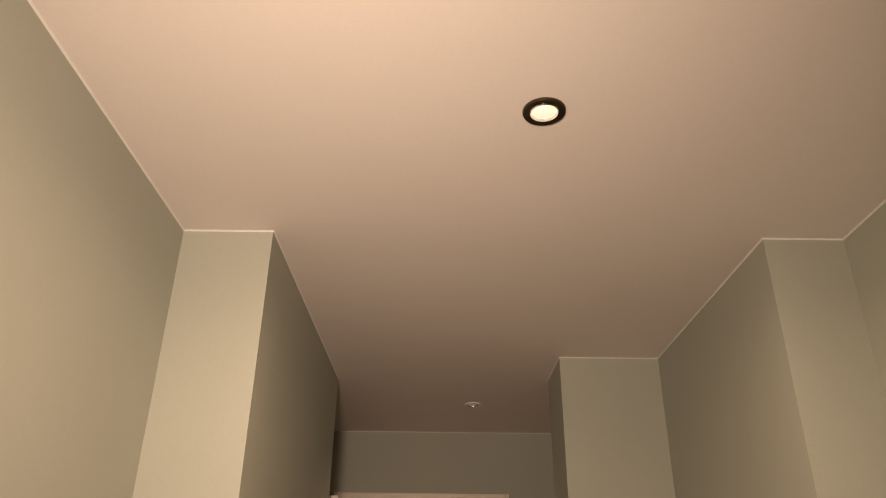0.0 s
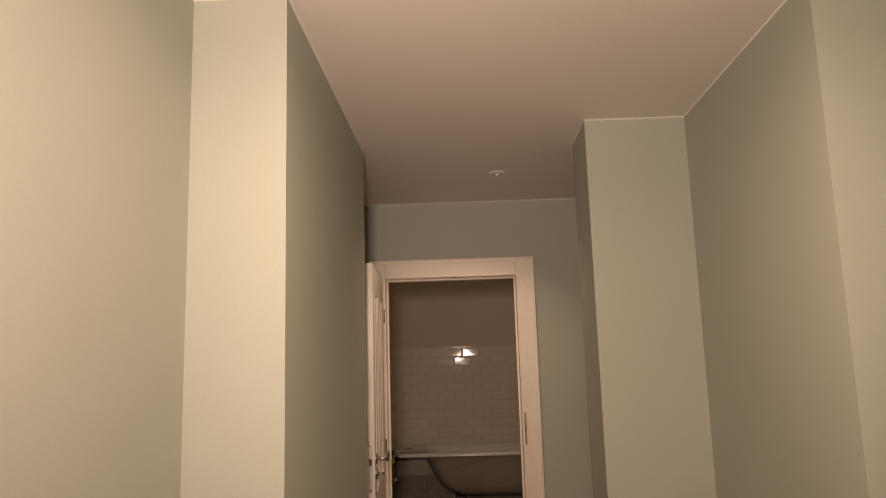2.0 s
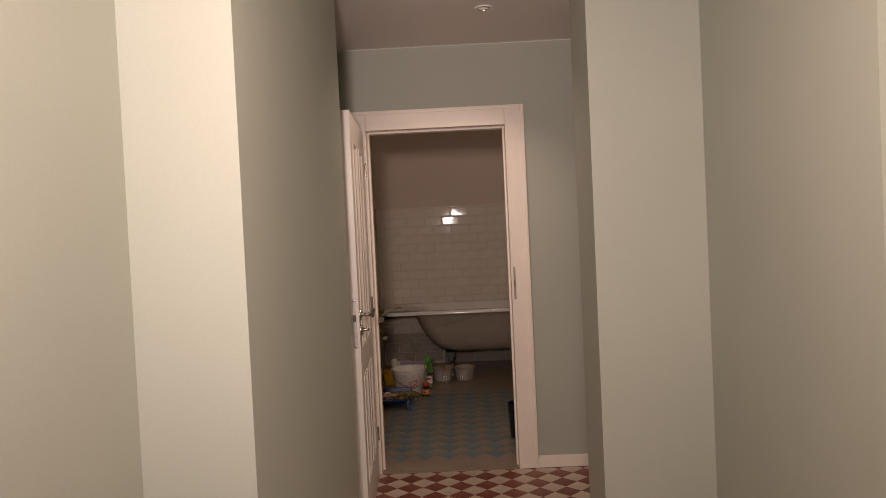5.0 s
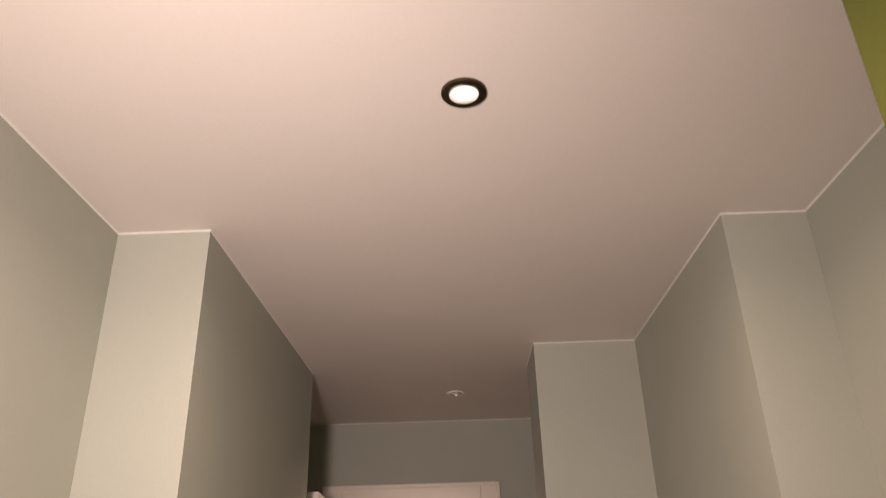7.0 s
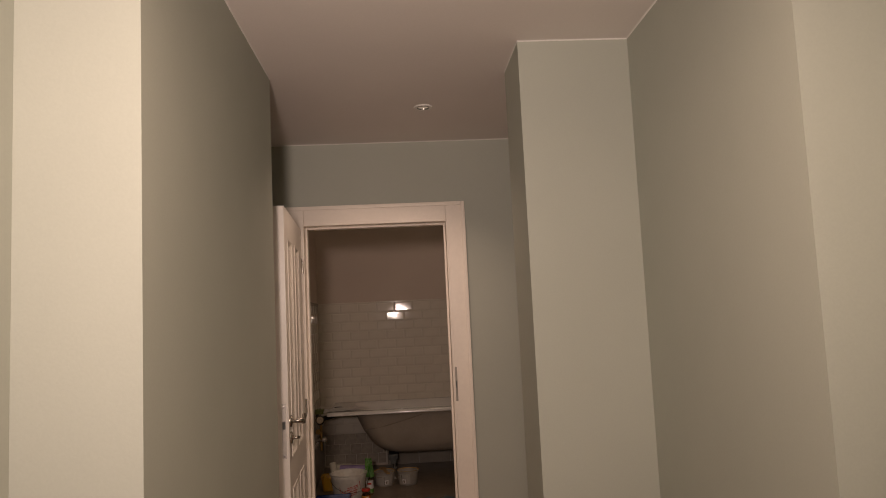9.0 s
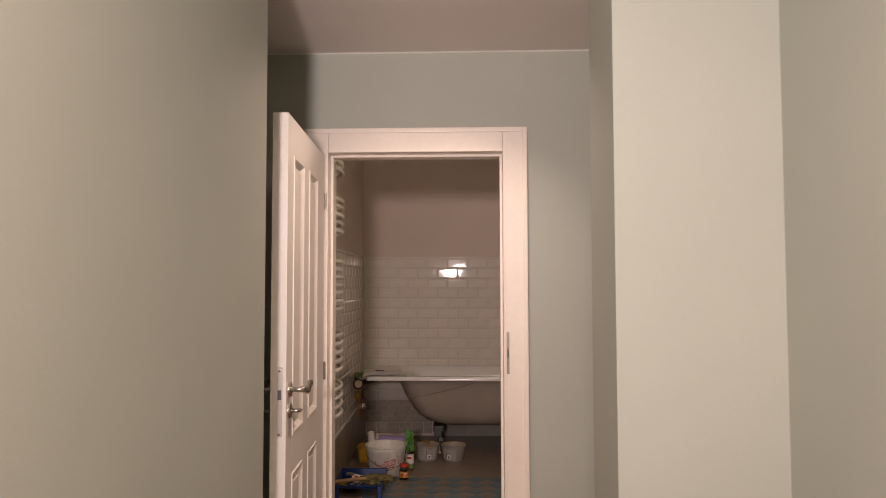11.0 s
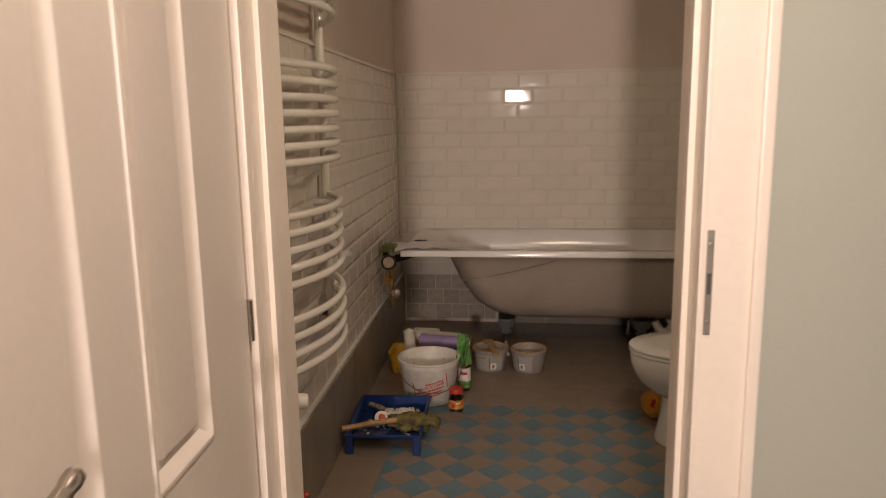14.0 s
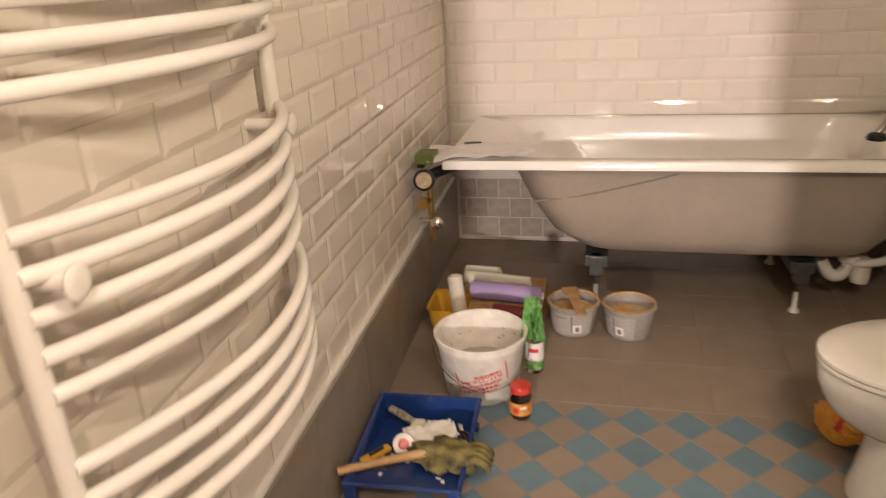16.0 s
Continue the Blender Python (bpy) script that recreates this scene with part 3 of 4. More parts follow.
for x in (-0.09, 0.685):
    f = part("cradle", box(x - 0.045, 6.98, 0.185, x + 0.045, 7.57, 0.232, 0.004), IRON, tub, "galvanised steel foot cradle")
    part("gusset", box(x - 0.028, 6.975, 0.145, x + 0.028, 7.02, 0.232, 0.008), IRON, f)
    for y in (7.03, 7.52):
        part("threaded_rod", tube([(x, y, 0.02), (x, y, 0.20)], 0.005, 8), IRON, f)
        part("foot", lathe([(0, 0.001), (0.022, 0.001), (0.020, 0.008), (0.011, 0.02), (0.009, 0.085), (0, 0.088)], 16, m=pose(x, y, 0)), PLASTIC_WHITE, f, "white plastic screw foot", 40)
ridged = spline([(1.025, 6.99, 0.60), (1.03, 6.99, 0.45), (1.02, 7.0, 0.32), (0.985, 7.03, 0.235), (0.92, 7.06, 0.205), (0.85, 7.08, 0.20)], 16)
part("overflow_hose", tube(ridged, [0.0145 + 0.0025 * (k % 2) for k in range(len(ridged))], 12), PVC, tub, "white corrugated overflow hose", 20)
trap = part("drain_trap", tube(spline([(0.87, 7.08, 0.23), (0.87, 7.08, 0.18), (0.845, 7.08, 0.145), (0.81, 7.08, 0.145), (0.785, 7.08, 0.18), (0.77, 7.08, 0.21)], 5), 0.024, 14), PVC, tub, "white plastic drain trap", 40)
part("trap_cup", lathe([(0, 0.05), (0.032, 0.05), (0.036, 0.07), (0.036, 0.13), (0.028, 0.15), (0, 0.15)], 18, m=pose(0.925, 7.10, 0.06)), PVC, trap, "", 40)
part("drain_nut", lathe([(0.034, 0.0), (0.038, 0.006), (0.038, 0.024), (0.030, 0.03)], 16, m=pose(0.87, 7.08, 0.205)), PVC, trap, "", 40)

plug = thing("bath_plug", "black rubber plug lying on the tub rim", "plug", (1.055, 6.99, TZ))
part("stopper", lathe([(0, 0), (0.024, 0), (0.028, 0.006), (0.030, 0.017), (0.026, 0.021), (0, 0.022)], 20), BLACK, plug, "", 40)
part("knob", lathe([(0.007, 0.021), (0.006, 0.030), (0.010, 0.034), (0.007, 0.041), (0, 0.043)], 14), BLACK, plug, "", 40)

mixer = thing("bath_mixer", "chrome wall-mounted bath mixer with hand shower", "tap", (BATH_RIGHT, 7.22, 0.850))
for y in (-0.075, 0.075):
    part("rose", lathe([(0, 0), (0.034, 0), (0.033, 0.006), (0.018, 0.020), (0.013, 0.030), (0.013, 0.055), (0, 0.055)], 22, m=pose(0, y, 0, 0, -90, 0)), CHROME, mixer, "", 40)
part("body", tube([(-0.055, -0.10, 0), (-0.055, -0.095, 0), (-0.055, 0.095, 0), (-0.055, 0.10, 0)], [0.012, 0.022, 0.022, 0.012], 18), CHROME, mixer, "", 40)
part("spout", tube(spline([(-0.06, 0, -0.002), (-0.10, 0, 0.0), (-0.16, 0, 0.004), (-0.195, 0, 0.002), (-0.203, 0, -0.022)], 5), [0.019] * 8 + [0.015] * 9 + [0.013] * 4, 14), CHROME, mixer, "", 40)
part("diverter", lathe([(0.006, 0), (0.006, 0.022), (0.008, 0.025), (0.007, 0.035), (0, 0.036)], 12, m=pose(-0.150, 0, 0.015)), CHROME, mixer, "", 40)
part("lever", tube(spline([(-0.060, 0, 0.02), (-0.062, 0, 0.055), (-0.085, 0, 0.082), (-0.135, 0, 0.094), (-0.19, 0, 0.102)], 5), [0.020] * 5 + [0.016] * 5 + [0.011] * 5 + [0.008] * 6, 14), CHROME, mixer, "", 40)
hose = spline([(-0.145, 0.0, -0.02), (-0.147, -0.03, -0.09), (-0.150, -0.05, -0.165), (-0.12, -0.06, -0.168), (-0.090, -0.06, -0.165), (-0.055, -0.04, -0.10), (-0.05, -0.01, -0.02)], 14)
part("shower_hose", tube(hose, [0.0065 + 0.001 * (k % 2) for k in range(len(hose))], 10), CHROME, mixer, "ribbed metal shower hose", 20)
hs = part("hand_shower", tube(spline([(-0.150, -0.03, -0.03), (-0.188, -0.04, -0.095), (-0.230, -0.05, -0.160)], 6), [0.009] * 4 + [0.0145] * 6 + [0.012] * 3, 12), NICKEL, mixer, "chrome hand shower with dark spray face", 40)
part("spray_face", lathe([(0, -0.006), (0.034, -0.006), (0.037, 0.002), (0.028, 0.016), (0, 0.024)], 20, m=pose(-0.236, -0.052, -0.180, 0, 0, 0)), BLACK, hs, "", 40)


def crumple(w, h, n, rough, seed, at, turn=0, lift=0.0, thick=0.0012, fold=0.0):
    """A thin creased sheet."""
    bm = bmesh.new()
    grid = []
    for i in range(n + 1):
        row = []
        for j in range(n + 1):
            u, v = i / n - 0.5, j / n - 0.5
            z = rough * (noise.noise((u * 5 + seed, v * 5, seed)) + 0.5 * noise.noise((u * 13, v * 13 + seed, 1))) + lift + fold * abs(u)
            edge = 1 + 0.10 * noise.noise((u * 9, v * 9, seed + 4))
            row.append(bm.verts.new((u * w * edge, v * h * edge, max(z, 0.0006))))
        grid.append(row)
    for i in range(n):
        for j in range(n):
            bm.faces.new((grid[i][j], grid[i + 1][j], grid[i + 1][j + 1], grid[i][j + 1]))
    made = bmesh.ops.extrude_face_region(bm, geom=bm.faces[:])
    bmesh.ops.translate(bm, verts=[e for e in made["geom"] if isinstance(e, bmesh.types.BMVert)], vec=(0, 0, thick))
    bmesh.ops.transform(bm, matrix=pose(*at, 0, 0, turn), verts=bm.verts)
    return bm


papers = thing("papers", "loose creased white papers lying on the tub corner", "paper", (-0.575, 6.955, TZ))
part("sheet", crumple(0.36, 0.21, 14, 0.012, 3, (0, 0.01, 0.003), 14, 0.010), PAPER, papers)
part("sheet", crumple(0.30, 0.17, 12, 0.006, 8, (0.09, 0.02, 0.012), -9, 0.005), PAPER, papers)
clip = thing("pen", "short black pen lying on the papers", "pen", (-0.590, 7.03, TZ + 0.024))
part("barrel", tube([(-0.035, 0, 0.004), (0.028, 0.012, 0.004), (0.036, 0.014, 0.004)], [0.004, 0.004, 0.001], 8), BLACK, clip)

# ---- plumbing in the corner beside the tub ----
meter = thing("water_meter", "round water meter with pale dial on black pipes beside the tub", "water meter", (-0.735, 6.80, 0.605))
part("dial", lathe([(0, 0.03), (0.034, 0.03), (0.040, 0.026), (0.042, 0), (0.038, -0.02), (0, -0.02)], 24, m=pose(0, -0.02, 0, 78, 0, 10)), BLACK, meter, "", 40)
part("dial_face", lathe([(0, 0.033), (0.030, 0.033), (0.031, 0.029)], 24, m=pose(0, -0.02, 0, 78, 0, 10)), DIAL, meter, "beige meter face", 40)
part("pipe", tube(spline([(0.0, 0.0, 0.0), (0.03, 0.07, 0.005), (0.09, 0.16, 0.01), (0.14, 0.26, 0.01)], 5), 0.022, 12), BLACK, meter, "black insulated pipe", 40)
part("lower_pipe", tube([(0.0, 0.06, -0.02), (0.0, 0.06, -0.28)], 0.012, 10), BRASS, meter, "", 40)
part("brass_valve", tube([(-0.02, 0.0, -0.105), (-0.02, 0.03, -0.105), (-0.01, 0.06, -0.105)], [0.024, 0.024, 0.016], 8), BRASS, meter, "brass valve body")
part("stop_valve", lathe([(0, 0), (0.016, 0), (0.026, 0.008), (0.026, 0.026), (0.014, 0.034), (0, 0.036)], 8, m=pose(0.03, 0.02, -0.185, 80, 0, 10)), CHROME, meter, "chrome stop valve", 30)
part("wall_stub", tube([(-0.05, 0.06, -0.19), (0.03, 0.05, -0.19)], 0.010, 10), CHROME, meter, "", 40)
gbox = thing("green_block", "moss green foam block wedged above the water meter", "block", (-0.745, 6.86, 0.655))
part("block", box(-0.035, -0.045, 0.0, 0.038, 0.06, 0.036, 0.004), GREEN_BOX, gbox)
part("support_strip", box(-0.038, 0.0, -0.028, -0.01, 0.05, 0.0, 0.002), BLACK, gbox)

# ---- toilet ----
wc = thing("toilet", "white ceramic toilet with closed lid beside the tub", "toilet", (0, 0, 0))
TYC = 5.940


def egg(bm, cx, hx, hy, z, n=36, square=2.0, back=1.0):
    out = []
    for k in range(n):
        a = 2 * math.pi * k / n
        c, s = math.cos(a), math.sin(a)
        e = 2.0 / (square if c < 0 else square + back)
        out.append(bm.verts.new((cx + hx * math.copysign(abs(c) ** e, c), TYC + hy * (1.0 + 0.10 * min(1, z / 0.4)) * math.copysign(abs(s) ** e, s), z)))
    return out


bm = bmesh.new()
loft(bm, [egg(bm, 0.790, 0.190, 0.085, 0.205), egg(bm, 0.788, 0.235, 0.108, 0.235), egg(bm, 0.788, 0.275, 0.136, 0.272), egg(bm, 0.790, 0.299, 0.156, 0.31), egg(bm, 0.788, 0.312, 0.170, 0.35), egg(bm, 0.788, 0.316, 0.178, 0.385),
          egg(bm, 0.788, 0.314, 0.177, 0.397), egg(bm, 0.768, 0.29, 0.155, 0.400)], True, True)
part("bowl", bm, CERAMIC, wc, "", 60)
bm = bmesh.new()
loft(bm, [egg(bm, 0.788, 0.318, 0.181, 0.4005), egg(bm, 0.788, 0.321, 0.184, 0.404), egg(bm, 0.788, 0.321, 0.184, 0.412), egg(bm, 0.788, 0.319, 0.182, 0.4145)], True, True)
part("seat", bm, CERAMIC, wc, "", 50)
bm = bmesh.new()
loft(bm, [egg(bm, 0.790, 0.319, 0.183, 0.4165), egg(bm, 0.790, 0.324, 0.187, 0.420), egg(bm, 0.790, 0.324, 0.187, 0.428), egg(bm, 0.790, 0.315, 0.180, 0.4345), egg(bm, 0.770, 0.22, 0.12, 0.4375), egg(bm, 0.770, 0.05, 0.03, 0.438)], True, True)
part("lid", bm, CERAMIC, wc, "", 50)
bm = bmesh.new()
loft(bm, [egg(bm, 0.692, 0.104, 0.112, 0.002), egg(bm, 0.692, 0.104, 0.112, 0.022), egg(bm, 0.694, 0.099, 0.106, 0.05), egg(bm, 0.698, 0.090, 0.098, 0.12), egg(bm, 0.704, 0.088, 0.096, 0.18), egg(bm, 0.712, 0.098, 0.104, 0.225), egg(bm, 0.725, 0.118, 0.116, 0.262)], True, True)
part("pedestal_column", bm, CERAMIC, wc, "", 60)
bm = bmesh.new()
loft(bm, [egg(bm, 0.865, 0.262, 0.112, 0.0015, square=3), egg(bm, 0.865, 0.262, 0.112, 0.026, square=3), egg(bm, 0.865, 0.256, 0.104, 0.036, square=3), egg(bm, 0.880, 0.230, 0.078, 0.044, square=3), egg(bm, 0.890, 0.215, 0.074, 0.14, square=3), egg(bm, 0.890, 0.215, 0.084, 0.262, square=3)], True, True)
part("foot_plate", bm, CERAMIC, wc, "", 50)
part("trapway", tube(spline([(0.78, TYC, 0.27), (0.80, TYC, 0.16), (0.845, TYC, 0.105), (0.905, TYC, 0.13), (0.945, TYC, 0.205), (1.00, TYC, 0.235), (1.07, TYC, 0.19), (1.12, TYC, 0.18)], 5), [0.080] * 6 + [0.090] * 18 + [0.082] * 6 + [0.066] * 6, 22), CERAMIC, wc, "", 60)
for s in (-1, 1):
    part("rim_groove", tube(spline([(0.76, TYC + s * 0.179, 0.335), (0.86, TYC + s * 0.178, 0.330), (0.95, TYC + s * 0.158, 0.338)], 5), 0.0028, 8), CERAMIC, wc, "", 60)
    part("bolt_cap", lathe([(0, 0.009), (0.006, 0.008), (0.009, 0.003), (0.009, 0)], 12, m=pose(0.868, TYC + s * 0.108, 0.030, -60 * s, 0, 0)), NICKEL, wc, "", 40)
part("hinge_bar", tube([(1.07, TYC - 0.09, 0.425), (1.07, TYC + 0.09, 0.425)], 0.009, 10), CERAMIC, wc, "", 40)
part("waste_connector", tube([(1.10, TYC, 0.18), (1.155, TYC, 0.18)], 0.055, 20), PVC, wc, "", 40)

# crumpled packet beside the toilet
cloth = thing("cleaning_cloth_bag", "crumpled yellow and red packet beside the toilet foot", "packet", (0.628, 6.185, 0), 24)
bm = bmesh.new()
bmesh.ops.create_icosphere(bm, subdivisions=4, radius=1.0)
for v in bm.verts:
    fold = 0.22 * noise.noise(v.co * 2.4 + Vector((5, 2, 1))) + 0.16 * abs(noise.noise(v.co * 5.5)) + 0.05 * noise.noise(v.co * 14)
    k = 1 + fold
    side = math.copysign(abs(v.co.x) ** 0.75, v.co.x), math.copysign(abs(v.co.y) ** 0.7, v.co.y)
    v.co = Vector((side[0] * 0.040 * k, side[1] * 0.075 * k, max(0.001, 0.058 + v.co.z * 0.060 * k * (1 - 0.35 * abs(v.co.y)))))
part("packet", bm, PACKET, cloth, "", 35)
part("red_mark", crumple(0.040, 0.030, 6, 0.006, 5, (0, 0, 0), 20, 0.004), RED_PRINT, cloth).matrix_local = pose(-0.030, -0.040, 0.080, 50, -30, 0)


# ---- tools and buckets on the floor ----
def around(bm, r0, z0, r1, z1, a0, a1, za, zb, tilt=0.0, off=0.0012, n=8):
    """A thin printed patch that follows the wall of a tapered tub: from angle a0 to a1, height za to zb, rising by tilt."""
    rows = []
    for k in range(n + 1):
        a = radians(a0 + (a1 - a0) * k / n)
        pair = []
        for z in (za + tilt * k / n, zb + tilt * k / n):
            r = r0 + (r1 - r0) * (z - z0) / (z1 - z0) + off
            pair.append(bm.verts.new((r * math.cos(a), r * math.sin(a), z)))
        rows.append(pair)
    for p, q in zip(rows, rows[1:]):
        bm.faces.new((p[0], q[0], q[1], p[1]))
    return bm


bucket = thing("mortar_bucket", "white plastic mortar bucket with red printed label, smeared and nearly empty", "bucket", (-0.455, 6.325, 0), 0)
R0, R1, HB = 0.124, 0.150, 0.225
part("shell", lathe([(0, 0.004), (R0 - 0.006, 0.002), (R0, 0.008), (R1 - 0.004, HB - 0.04), (R1 - 0.001, HB - 0.036), (R1 + 0.001, HB - 0.020), (R1 + 0.0015, HB - 0.012), (R1 + 0.007, HB - 0.008), (R1 + 0.008, HB - 0.002), (R1 + 0.002, HB), (R1 - 0.004, HB - 0.004), (R1 - 0.010, HB - 0.06), (R0 - 0.004, 0.07), (0, 0.068)], 48), BUCKET, bucket, "", 40)
part("mortar_rest", lathe([(0, 0.105), (0.05, 0.108), (0.09, 0.100), (R0 + 0.004, 0.088)], 32), MORTAR, bucket, "dried mortar rest", 60)
lab = part("label_print", around(bmesh.new(), R0, 0, R1, HB, -108, -102, 0.030, 0.034, 0.003, n=2), RED_PRINT, bucket, "red printed label lines")


def print_line(a0, a1, za, h, mat=RED_PRINT):
    """One printed line; the whole block of print climbs round the bucket."""
    rise = 0.040 / 70
    a0, a1, za = a0 - 6, a1 - 6, za + 0.032
    part("label_line", around(bmesh.new(), R0, 0, R1, HB, a0, a1, za + rise * (a0 + 107), za + h + rise * (a0 + 107), rise * (a1 - a0)), mat, lab)


for k in range(10):
    print_line(-112 + k * 0.55, -110.2 + k * 0.55, 0.094 - 0.0075 * k, 0.0085)
    print_line(-42 + k * 0.55, -40.2 + k * 0.55, 0.098 - 0.0075 * k, 0.0085)
rng = random.Random(12)
for z, h, a, stop in ((0.073, 0.010, -84, -48), (0.056, 0.011, -104, -88), (0.039, 0.011, -103, -46), (0.022, 0.011, -101, -50), (0.008, 0.008, -74, -52)):
    while a < stop:
        w = rng.uniform(2.0, 5.5)
        print_line(a, min(a + w, stop), z + rng.uniform(-0.001, 0.001), h * rng.uniform(0.75, 1.0))
        a += w + rng.uniform(0.5, 1.6)
print_line(-86, -46, 0.056, 0.012)
print_line(-84, -48, 0.0585, 0.007, PAPER)
part("smudge", around(bmesh.new(), R0, 0, R1, HB, -134, -129, 0.045, 0.066), OCHRE, bucket, "small dark printed mark")
for k in range(16):
    a, z = radians(rng.uniform(20, 160)), rng.uniform(0.125, HB - 0.02)
    q = R0 - 0.004 + (R1 - R0 - 0.004) * (z - 0.07) / (HB - 0.13) - 0.001
    part("mortar_fleck", crumple(rng.uniform(0.004, 0.011), rng.uniform(0.003, 0.007), 3, 0.0008, k, (0, 0, 0), 0, 0.0004, 0.0008), rng.choice((SEAM, OCHRE)), bucket).matrix_local = Matrix.Translation((q * math.cos(a), q * math.sin(a), z)) @ Vector((-math.cos(a), -math.sin(a), 0.1)).to_track_quat("Z", "Y").to_matrix().to_4x4()
arc = [(R1 + 0.006) * Vector((math.cos(radians(a)), math.sin(radians(a)), 0)) for a in range(-160, 21, 10)]
wire = [Vector((p.x * 1.03, p.y * 1.03, HB - 0.04 - 0.10 * math.sin(math.pi * k / (len(arc) - 1)))) for k, p in enumerate(arc)]
part("bail_wire", tube(wire, 0.0022, 6), NICKEL, bucket, "thin wire bail")


def pail(at, turn, label, stick):
    p = thing("filler_pail", label, "pail", at, turn, "small filler pails")
    r0, r1, h = 0.080, 0.097, 0.128
    part("shell", lathe([(0, 0.003), (r0 - 0.004, 0.001), (r0, 0.006), (r1 - 0.002, h - 0.016), (r1 + 0.003, h - 0.014), (r1 + 0.004, h - 0.002), (r1, h), (r1 - 0.005, h - 0.002), (r0 - 0.002, 0.05), (0, 0.048)], 36), PAIL, p, "", 40)
    part("filler_rest", lathe([(0, 0.075 if stick else 0.06), (0.04, 0.078 if stick else 0.058), (0.078, 0.092 if stick else 0.066)], 28), OCHRE, p, "dried ochre filler", 60)
    part("rim_crust", lathe([(0.077, 0.060), (r1 - 0.0075, h - 0.03), (r1 - 0.0055, h - 0.004), (r1 - 0.0055, h + 0.0018), (r1 + 0.003, h + 0.0012)], 36), OCHRE, p, "ochre crust on the rim", 60)
    lb = part("label_sheet", around(bmesh.new(), r0, 0, r1, h, -150, -40, 0.016, 0.104, n=14), GREY_LABEL, p, "worn grey paper label")
    part("label_bar", around(bmesh.new(), r0, 0, r1, h, -92, -90, 0.022, 0.098, off=0.002), BLACK, lb)
    part("label_mark", around(bmesh.new(), r0, 0, r1, h, -82, -72, 0.030, 0.050, off=0.002), SEAM, lb)
    part("label_mark", around(bmesh.new(), r0, 0, r1, h, -88, -66, 0.024, 0.060, off=0.0016), PAPER, lb)
    part("label_mark", around(bmesh.new(), r0, 0, r1, h, -136, -104, 0.086, 0.092, off=0.002), SEAM, lb)
    return p


pail((-0.170, 6.785, 0), 0, "small grey filler pail with a wooden stirrer across it", True)
pail((0.042, 6.78, 0), -38, "small grey filler pail with an ochre crust", False)
stir = thing("wooden_stirrer", "flat wooden stirring paddle resting across a filler pail", "stirrer", (-0.170, 6.785, 0.128))
bm = bmesh.new()
m = pose(0.0, -0.005, 0.010, 0, 0, 0) @ pose(0, 0, 0, 8, 0, 118)
box(-0.02, -0.017, 0.0, 0.14, 0.017, 0.007, 0.003, bm=bm, m=Matrix.Translation((0.0, 0.0, 0.004)) @ pose(0, 0, 0, 0, 4, -74))
box(-0.085, -0.030, 0.0, -0.02, 0.030, 0.006, 0.003, bm=bm, m=Matrix.Translation((0.0, 0.0, 0.004)) @ pose(0, 0, 0, 0, 4, -74))
part("paddle", bm, WOOD, stir)

jar = thing("paste_jar", "small glass jar of dark paste with red lid and orange label", "jar", (-0.305, 6.175, 0))
part("glass", lathe([(0, 0.001), (0.031, 0.001), (0.035, 0.006), (0.036, 0.075), (0.031, 0.090), (0.029, 0.098), (0.0285, 0.098), (0.030, 0.088), (0.0335, 0.074), (0.0325, 0.008), (0, 0.006)], 28), GLASS, jar, "", 40)
part("paste", lathe([(0, 0.007), (0.0315, 0.009), (0.0325, 0.072), (0.0, 0.073)], 24), SAUCE, jar, "", 40)
part("lid", lathe([(0.029, 0.096), (0.033, 0.096), (0.034, 0.100), (0.034, 0.113), (0.032, 0.117), (0, 0.118)], 28), RED_PLASTIC, jar, "red screw lid", 40)
lb = part("label_sheet", around(bmesh.new(), 0.0362, 0, 0.0362, 0.1, -180, 10, 0.022, 0.066, off=0.0006, n=14), ORANGE, jar, "orange printed label")
part("label_line", around(bmesh.new(), 0.0362, 0, 0.0362, 0.1, -84, -54, 0.046, 0.054, 0.004, 0.0014), PAPER, lb)
part("label_line", around(bmesh.new(), 0.0362, 0, 0.0362, 0.1, -120, -94, 0.030, 0.050, 0.0, 0.0014), RED_PRINT, lb)

sealant = thing("sealant_pouch", "clear bottle in a crumpled green plastic pouch beside the bucket", "bottle", (-0.288, 6.455, 0))
part("bottle", lathe([(0, 0.002), (0.028, 0.002), (0.031, 0.01), (0.031, 0.15), (0.024, 0.185), (0.012, 0.205), (0.011, 0.225), (0, 0.226)], 20), BOTTLE, sealant, "", 40)
part("label_sheet", around(bmesh.new(), 0.0315, 0, 0.0315, 0.1, -170, 0, 0.055, 0.125, n=12), PAPER, sealant, "white label")
part("green_band", around(bmesh.new(), 0.0316, 0, 0.0316, 0.1, -170, 0, 0.02, 0.055, n=12), GREEN, sealant, "green label band")
part("label_line", around(bmesh.new(), 0.0318, 0, 0.0318, 0.1, -120, -60, 0.09, 0.105, n=6), RED_PRINT, sealant)
part("green_film", crumple(0.055, 0.15, 12, 0.022, 11, (0, 0, 0), 0, 0.03, 0.0015, 0.1), GREEN, sealant, "creased green plastic film", 60).matrix_local = pose(0.012, -0.012, 0.225, 74, 0, -12)
part("green_film", crumple(0.040, 0.10, 10, 0.018, 4, (0, 0, 0), 0, 0.03, 0.0015, 0.1), GREEN, sealant, "creased green plastic film", 60).matrix_local = pose(-0.010, -0.015, 0.185, 66, 0, 24)

